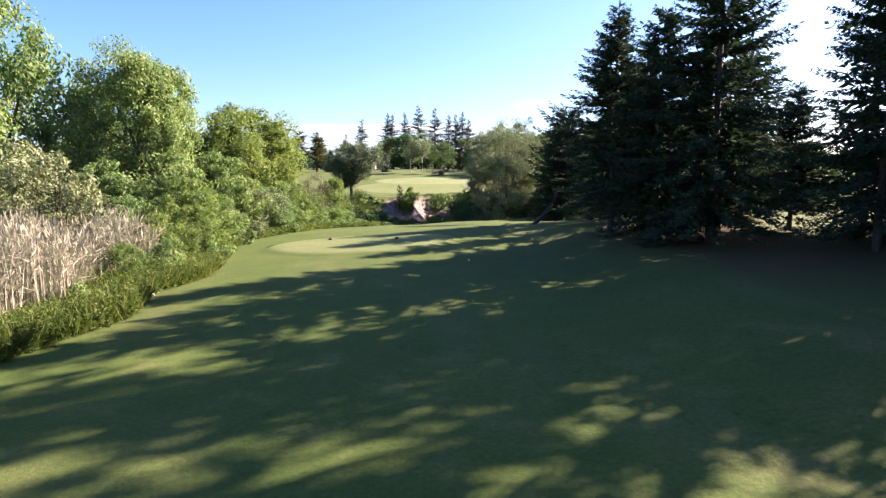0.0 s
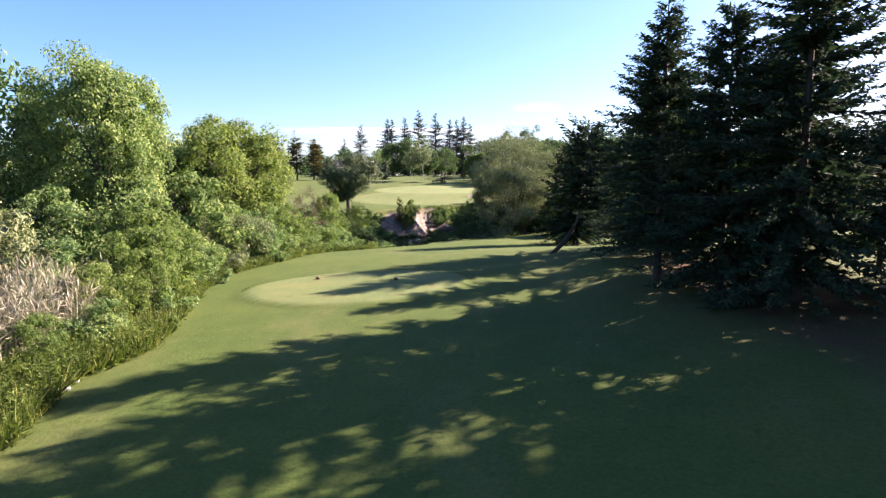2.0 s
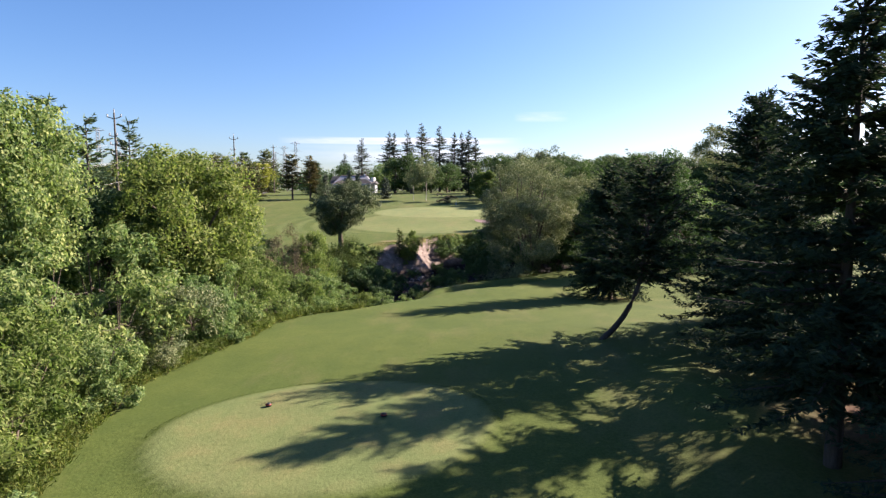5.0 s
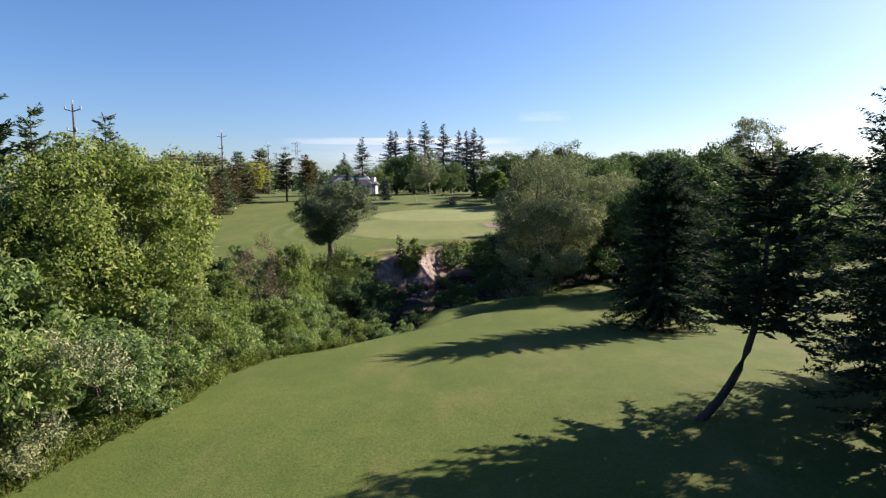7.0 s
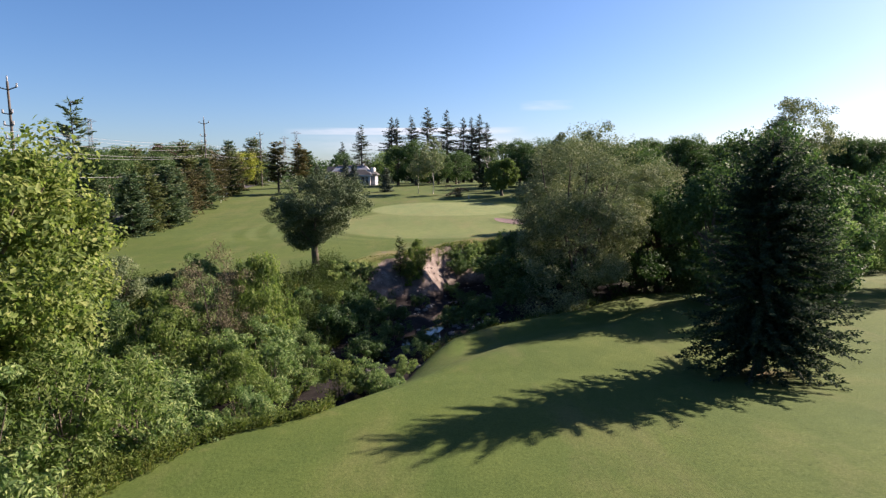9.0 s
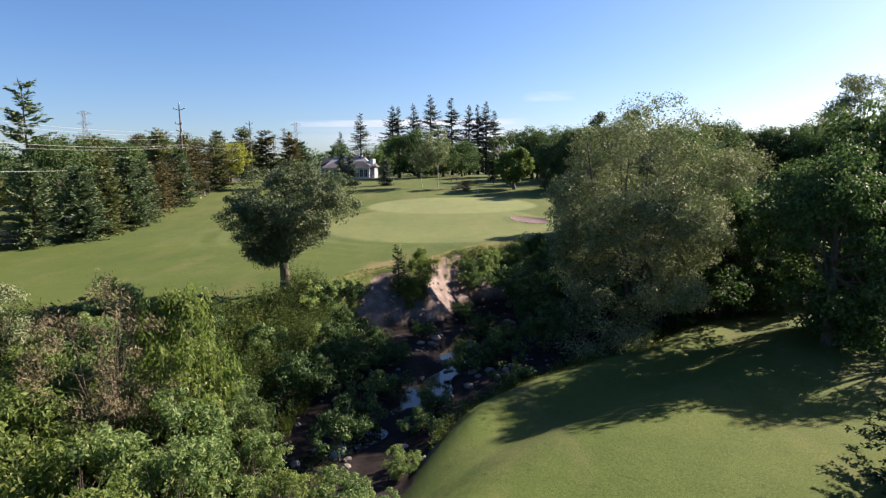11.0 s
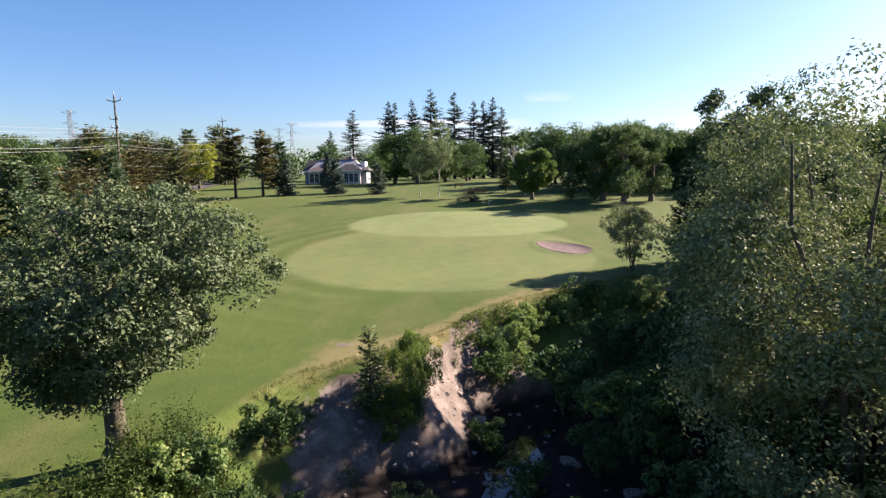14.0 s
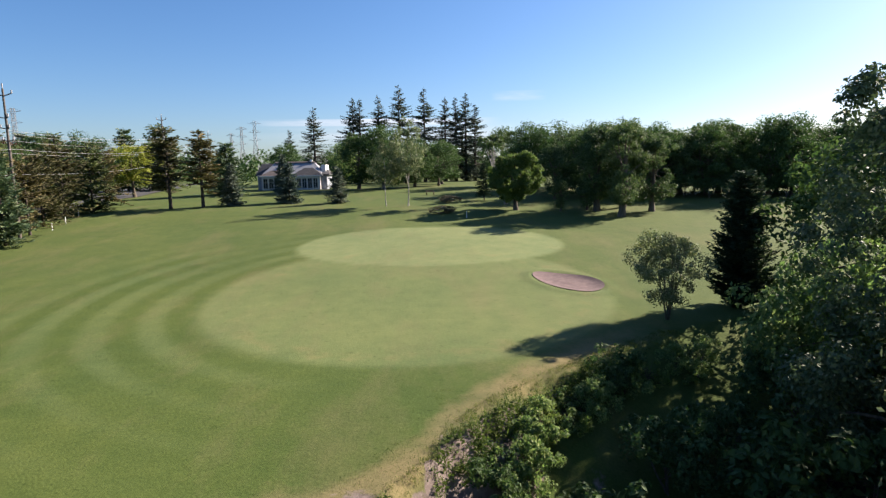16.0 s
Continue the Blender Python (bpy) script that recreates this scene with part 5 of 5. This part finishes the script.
def make_tower(x, y, tall, name="lattice_tower"):
    """A steel lattice tower: four legs, bracing and three pairs of arms."""
    tower = thing(name, "distant steel lattice transmission tower", "power tower", "transmission towers", (x, y, h(x, y) - 0.5), 12)
    foot, neck = tall * 0.085, tall * 0.022
    level = np.array([0, 0.16, 0.3, 0.43, 0.54, 0.64, 0.73, 0.81, 0.88, 0.94, 1.0]) * tall
    half = np.interp(level, [0, tall * 0.64, tall], [foot, neck, neck * 0.8])
    corner = ((-1, -1), (1, -1), (1, 1), (-1, 1))
    for cx, cy in corner:
        solid("leg", [tube(np.column_stack([half * cx, half * cy, level]), np.full(len(level), 0.16), 5)], STEEL, tower)
    braces = []
    for k in range(len(level) - 1):
        for m in range(4):
            (ax, ay), (bx, by) = corner[m], corner[(m + 1) % 4]
            braces.append(tube([(half[k] * ax, half[k] * ay, level[k]), (half[k + 1] * bx, half[k + 1] * by, level[k + 1])], [0.09, 0.09], 4))
            braces.append(tube([(half[k] * bx, half[k] * by, level[k]), (half[k + 1] * ax, half[k + 1] * ay, level[k + 1])], [0.09, 0.09], 4))
    solid("bracing", braces, STEEL, tower)
    for z in (0.66, 0.8, 0.95):
        for sx in (-1, 1):
            solid("arm", [tube([(sx * neck, -neck, z * tall), (sx * tall * 0.1, 0, z * tall + 0.4)], [0.14, 0.09], 4), tube([(sx * neck, neck, z * tall), (sx * tall * 0.1, 0, z * tall + 0.4)], [0.14, 0.09], 4),
                          tube([(sx * neck, 0, z * tall + tall * 0.04), (sx * tall * 0.1, 0, z * tall + 0.4)], [0.12, 0.09], 4)], STEEL, tower)


for x, y, tall in ((-178.8, 700, 57.5), (-192.3, 700, 52), (-203, 700, 45.5), (-350, 600, 63)):
    make_tower(x, y, tall)


def make_tee_marker(x, y):
    marker = thing("tee_marker", "small dark and red tee marker on the tee", "tee marker", "tee markers", (x, y, h(x, y) + 0.01))
    bm = bmesh.new()
    bmesh.ops.create_uvsphere(bm, u_segments=14, v_segments=9, radius=0.13)
    for v in bm.verts:
        v.co.z = max(v.co.z * 0.8, -0.05) + 0.05
    me = bpy.data.meshes.new("dome")
    bm.to_mesh(me)
    bm.free()
    me.materials.append(PLASTIC_DARK)
    part("dome", me, marker)
    solid("spike", [tube([(0, 0, -0.12), (0, 0, 0.0), (0, 0, 0.06)], [0.01, 0.02, 0.05], 7)], STEEL, marker)
    solid("band", [tube([(0, 0, 0.075), (0, 0, 0.105)], [0.134, 0.126], 14)], PLASTIC_RED, marker, "red painted band")


make_tee_marker(-8.2, 42.7)
make_tee_marker(-3.1, 41.0)


def make_bunker():
    n, rings = 48, 12
    rng = np.random.default_rng(5)
    ang = np.linspace(0, 2 * np.pi, n, endpoint=False)
    wob = 1 + 0.05 * np.sin(2 * ang + 1) + 0.06 * np.sin(3 * ang)
    r = np.linspace(0.02, 0.95, rings)
    X = BUNKER[0] + BUNKER_R[0] * np.outer(r, np.cos(ang) * wob)
    Y = BUNKER[1] + BUNKER_R[1] * np.outer(r, np.sin(ang) * wob) - 0.5 * (X - BUNKER[0])
    Z = height(X, Y) + 0.05 + 0.02 * rng.random(X.shape)
    i, j = np.meshgrid(np.arange(rings - 1), np.arange(n), indexing="ij")
    k = (j + 1) % n
    q = np.stack([i * n + j, i * n + k, (i + 1) * n + k, (i + 1) * n + j], -1).reshape(-1, 4)
    me = mesh_np("bunker_sand", np.stack([X, Y, Z], -1).reshape(-1, 3), q, SAND, True)
    tagged(new("bunker_sand", me), "shallow oval bunker filled with damp brown sand", "sand bunker", kind="structure")


make_bunker()


def make_slab(x, y, turn):
    """Two worn concrete paving slabs, tilted a little into the turf."""
    for k, (dx, dy, w, d, tip) in enumerate(((0, 0, 0.95, 0.75, 3), (0.35, -0.85, 0.7, 0.6, -4))):
        bm = bmesh.new()
        bmesh.ops.create_cube(bm, size=1.0)
        bmesh.ops.scale(bm, vec=(w, d, 0.12), verts=bm.verts)
        bmesh.ops.bevel(bm, geom=bm.edges[:], offset=0.025, segments=2, affect="EDGES")
        me = bpy.data.meshes.new("paving_slab")
        bm.to_mesh(me)
        bm.free()
        me.materials.append(CONCRETE)
        slab = tagged(new("paving_slab", me), "pale worn concrete slab at the edge of the reeds", "paving slab", "paving slabs")
        slab.matrix_basis = pose(x + dx, y + dy, h(x + dx, y + dy) + 0.04, tip, 0, turn + 9 * k)


make_slab(-13.1, 25.4, 24)


def make_bench(x, y, turn):
    bench = thing("picnic_bench", "weathered wooden bench near the birches", "bench", at=(x, y, h(x, y)), turn=turn)
    for k in range(3):
        lens_box("seat_slat", -0.9, 0.9, -0.22 + 0.16 * k, -0.08 + 0.16 * k, 0.43, 0.47, BENCH_WOOD, bench, "", 0.01)
    for k in range(2):
        lens_box("back_slat", -0.9, 0.9, 0.3, 0.34, 0.6 + 0.18 * k, 0.74 + 0.18 * k, BENCH_WOOD, bench, "", 0.01)
    for sx in (-0.75, 0.75):
        lens_box("leg", sx - 0.05, sx + 0.05, -0.2, -0.1, 0, 0.43, BENCH_WOOD, bench, "", 0.01)
        lens_box("back_leg", sx - 0.05, sx + 0.05, 0.24, 0.32, 0, 0.95, BENCH_WOOD, bench, "", 0.01)


make_bench(-3.4, 211.0, 15)


def make_stake(x, y, tall):
    stake = thing("white_stake", "white painted marker stake in the turf", "stake", "marker stakes", (x, y, h(x, y) - 0.05))
    lens_box("shaft", -0.05, 0.05, -0.05, 0.05, 0, tall, WHITE, stake, "", 0.01)
    lens_box("cap", -0.06, 0.06, -0.06, 0.06, tall, tall + 0.04, WHITE, stake, "", 0.01)


for x, y in ((-55.5, 175.5), (-57.0, 181.0), (-58.6, 187.0), (1.6, 177.9)):
    make_stake(x, y, 1.0)


def make_road():
    y = np.arange(60, 330, 2.0)
    x = tab(y, 60, -60, 120, -63, 180, -68.5, 235, -77, 330, -96)
    wide = tab(y, 60, 4, 205, 4, 222, 9, 262, 9, 275, 4)
    off = np.linspace(-1, 1, 9)
    X, Y = x[:, None] + wide[:, None] * off, y[:, None] + 0 * off
    n, w = X.shape
    i, j = np.meshgrid(np.arange(n - 1), np.arange(w - 1), indexing="ij")
    q = np.stack([i * w + j, i * w + j + 1, (i + 1) * w + j + 1, (i + 1) * w + j], -1).reshape(-1, 4)
    me = mesh_np("road", np.stack([X, Y, height(X, Y) + 0.12], -1).reshape(-1, 3), q, ASPHALT, True)
    tagged(new("road", me), "worn grey asphalt road widening into a car park", "road", kind="structure")


make_road()


# ---- undergrowth ----
def scattered(rng, n, x0, x1, y0, y1, keep):
    x, y = rng.uniform(x0, x1, n), rng.uniform(y0, y1, n)
    ok = keep(x, y)
    x, y = x[ok], y[ok]
    return np.column_stack([x, y, height(x, y)])


def lawn_side(y):
    """How far to the left the mown grass of the tee reaches."""
    return tab(y, 0, -12.2, 15.6, -12.2, 20.5, -11.1, 25, -12.5, 28.5, -11.6, 32, -12.3, 40, -14.3, 46, -15.9, 52, -14.8, 57, -13.6, 62, -13.6, 66, -12.0)


def make_reeds():
    rng = np.random.default_rng(61)
    p = scattered(rng, 11000, -29, -12.5, 9, 34, lambda x, y: (x < lawn_side(y) - tab(y, 9, 2.8, 20, 2.6, 24, 2.4, 34, 3.4)) & (x > -27 - 0.1 * y))
    n = len(p)
    tall = rng.uniform(2.1, 3.7, n) * (0.86 + 0.14 * np.sin(p[:, 0] * 1.3 + p[:, 1]))
    tilt = rng.normal(size=(n, 3)) * np.array([0.1, 0.1, 0]) + np.array([0, 0, 1.0])
    stem = tilt * (tall / 2)[:, None]
    side = unit(np.cross(stem, rng.normal(size=(n, 3))))
    C, A, B = [p + stem], [stem], [side * 0.02]
    top = p + 2 * stem
    plume = unit(tilt + rng.normal(size=(n, 3)) * 0.25) * rng.uniform(0.12, 0.28, (n, 1))
    C.append(top + plume * 0.5)
    A.append(plume)
    B.append(unit(np.cross(plume, rng.normal(size=(n, 3)))) * 0.035)
    for f in (0.45, 0.7, 0.88):
        d = unit(rng.normal(size=(n, 3)) * np.array([1, 1, 0.35]) + np.array([0, 0, 0.55])) * rng.uniform(0.18, 0.36, (n, 1))
        C.append(p + 2 * stem * f + d)
        A.append(d)
        B.append(unit(np.cross(d, rng.normal(size=(n, 3)))) * 0.022)
    me = leaves("reeds", np.concatenate(C), np.concatenate(A), np.concatenate(B), REED)
    tagged(new("reeds", me), "dense stand of pale dead reeds with feathery tops", "reeds", kind="stuff")


def make_weeds(name, label, p, tall, per, leaf, material, seed, spread_=0.16):
    """Upright leafy stems: narrow leaves all the way up each stem."""
    rng = np.random.default_rng(seed)
    n = len(p)
    hgt = rng.uniform(0.55, 1.15, n) * tall * (1 + 0.35 * lumps(p[:, 0] * 1.7, p[:, 1] * 1.9 + 4))
    tilt = rng.normal(size=(n, 3)) * np.array([0.13, 0.13, 0]) + np.array([0, 0, 1.0])
    own = np.repeat(np.arange(n), per)
    m = len(own)
    f = rng.random(m) ** 0.8
    d = unit(rng.normal(size=(m, 3)) * np.array([1, 1, 0.3]) + np.array([0, 0, 0.45]))
    size = leaf * rng.uniform(0.6, 1.3, (m, 1)) * (1.1 - 0.5 * f[:, None])
    C = p[own] + tilt[own] * (hgt[own] * f)[:, None] + d * (size * 0.9 + spread_ * 0.3)
    A = d * size
    B = unit(np.cross(d, rng.normal(size=(m, 3)) * 0.6 + np.array([0, 0, 1.0]))) * size * 0.34
    stem = tilt * (hgt / 2)[:, None]
    C, A = np.concatenate([C, p + stem]), np.concatenate([A, stem])
    B = np.concatenate([B, unit(np.cross(stem, rng.normal(size=(n, 3)))) * 0.012])
    tagged(new(name, leaves(name, C, A, B, material)), label, "weeds", kind="stuff")


def make_grass(name, label, p, tall, material, seed, per=5):
    rng = np.random.default_rng(seed)
    own = np.repeat(np.arange(len(p)), per)
    m = len(own)
    d = unit(rng.normal(size=(m, 3)) * np.array([0.45, 0.45, 0.1]) + np.array([0, 0, 1.0])) * (tall * rng.uniform(0.3, 0.65, (m, 1)))
    base = p[own] + rng.normal(size=(m, 3)) * np.array([0.07, 0.07, 0])
    side = unit(np.cross(d, rng.normal(size=(m, 3)))) * tall * 0.03
    tagged(new(name, leaves(name, base + d * 0.9, d, side, material)), label, "grass", kind="stuff")


make_reeds()
rng = np.random.default_rng(62)
bank = scattered(rng, 24000, -34, -8.0, 76, 101, lambda x, y: (lumps(x * 2.2 + 3, y * 2.6) > rng.uniform(-0.9, 0.5, len(x))) & (y < north_edge(x) - 0.6) & (y > south_edge(x) + 4) & ((x < -11.5) | (height(x, y) > BED + 0.7)))
make_weeds("bank_weeds", "tall lush green weeds covering the creek bank", bank[:4200], 1.5, 15, 0.15, BANK_WEED, 63)
tall_bank = scattered(rng, 6000, -15, -8.5, 86, 100.6, lambda x, y: (y < north_edge(x) - 0.3) & (height(x, y) > BED + 0.6))
make_weeds("bank_stalks", "dense upright dark green stalks on the creek bank", tall_bank[:1700], 1.9, 22, 0.1, BANK_WEED, 75)
make_grass("bank_grass", "tall yellowish grass among the bank weeds", bank[4200:6000], 1.0, BLADE, 64, 6)
foot = scattered(rng, 24000, -19, -8, 14, 72, lambda x, y: (np.abs(x - lawn_side(y) + 0.75) < 0.75) | ((y > 62) & (np.abs(y - south_edge(x) - 1.2) < 1.3)))
make_weeds("hedge_weeds", "low leafy weeds along the foot of the hedge", foot[:2600], 0.75, 12, 0.11, WEED, 65)
front = scattered(rng, 9000, -19, -11, 12, 34, lambda x, y: (x < lawn_side(y) - 0.1) & (x > lawn_side(y) - 3.0))
make_weeds("reed_weeds", "lush yellow-green weeds before the dead reeds", front[:1500], 1.15, 14, 0.12, WEED, 72)
make_grass("reed_grass", "tall fresh grass before the dead reeds", front[1500:3000], 1.0, BLADE, 73, 6)
make_grass("hedge_grass", "uncut grass along the foot of the hedge", foot[2600:5200], 0.5, BLADE, 66, 6)
rim = scattered(rng, 26000, -13, 12, 100, 131, lambda x, y: (np.abs(y - north_edge(x) - 0.2) < 0.9))
make_grass("rim_grass", "dry uncut grass hanging over the eroded bank", rim[:1400], 0.22, BLADE, 67, 6)
slope = scattered(rng, 26000, -9, 22, 72, 105, lambda x, y: (y > south_edge(x) + 9.2) & (height(x, y) > BED + 0.35))
make_grass("slope_grass", "uncut grass on the slope down to the creek", slope[:4200], 0.2, BLADE, 68, 5)
low_slope = slope[(slope[:, 2] < BED + 0.75)]
make_weeds("creek_weeds", "green weeds beside the creek", low_slope[-900:], 0.9, 13, 0.12, BANK_WEED, 69)

ring = scattered(rng, 26000, -14, 3, 33, 48, lambda x, y: (np.abs(oval(x, y, TEE, TEE_R) - 1.02) < 0.014) & (y > 40))
make_grass("fringe_grass", "dark uncut grass round the rim of the tee", ring[:1500], 0.09, WEED, 74, 6)

rim = scattered(np.random.default_rng(77), 26000, -24, 10, 106, 130, lambda x, y: (y > north_edge(x) + 0.3) & (y < north_edge(x) + 8.5) & (lumps(x * 3.1, y * 2.7) + 0.8 * lumps(x * 0.9 + 5, y * 0.8) > 0.25 + 0.1 * (y - north_edge(x))))
make_grass("rough_grass", "tufts of dark uncut grass along the rim of the bank", rim[:4200], 0.1, WEED, 78, 5)

face = scattered(rng, 30000, -13, 8, 96, 126, lambda x, y: (np.where(x < -4, np.abs(x + 6.7) - 1.3, 0.75 - np.abs(y - north_edge(x) + 1.2)) * np.where(x < -4, -1, 1) > 0) & (y < north_edge(x) + 0.2) & (y > 107.5))
make_weeds("face_weeds", "weeds clinging to the eroded bank", face[:900], 0.6, 13, 0.11, WEED, 71)


def make_stones():
    rng = np.random.default_rng(70)
    meshes = []
    for k in range(6):
        bm = bmesh.new()
        bmesh.ops.create_icosphere(bm, subdivisions=2, radius=1.0)
        for v in bm.verts:
            w = noise.noise(v.co * 1.3 + Vector((k * 7.1, 3, 1))) * 0.45 + noise.noise(v.co * 3 + Vector((k, 9, 4))) * 0.15
            v.co *= 1 + w
            v.co.z *= 0.6
        me = bpy.data.meshes.new("stone")
        bm.to_mesh(me)
        bm.free()
        me.materials.append(STONE)
        meshes.append(me)
    p = scattered(rng, 4000, -16, 4, 82, 118, lambda x, y: (height(x, y) < BED + 0.5) & (y > south_edge(x) + 5))
    for k, (x, y, z) in enumerate(p[:150]):
        s = 0.09 + 0.32 * rng.random() ** 3
        ob = tagged(new("creek_stone", meshes[k % 6]), "rounded grey stone in the creek bed", "stone", "creek stones")
        ob.matrix_basis = pose(x, y, max(z, BED - 0.4) + s * 0.15, 0, 0, rng.uniform(0, 360)) @ Matrix.Diagonal((s * rng.uniform(0.8, 1.4), s, s, 1))
    for me in meshes[:3]:
        clod = me.copy()
        clod.name = "clod"
        clod.materials[0] = CLOD
        meshes.append(clod)
    p = scattered(rng, 6000, -11, 0, 103, 113, lambda x, y: (height(x, y) > BED + 0.25) & (height(x, y) < -0.6) & (y < north_edge(x)))
    for k, (x, y, z) in enumerate(p[:90]):
        s = 0.05 + 0.13 * rng.random() ** 2.5
        ob = tagged(new("soil_clod", meshes[6 + k % 3]), "pale fallen clod of earth below the eroded bank", "clod", "soil clods")
        ob.matrix_basis = pose(x, y, z + s * 0.1, rng.uniform(-20, 20), rng.uniform(-20, 20), rng.uniform(0, 360)) @ Matrix.Diagonal((s * rng.uniform(0.8, 1.5), s, s * 1.2, 1))


make_stones()
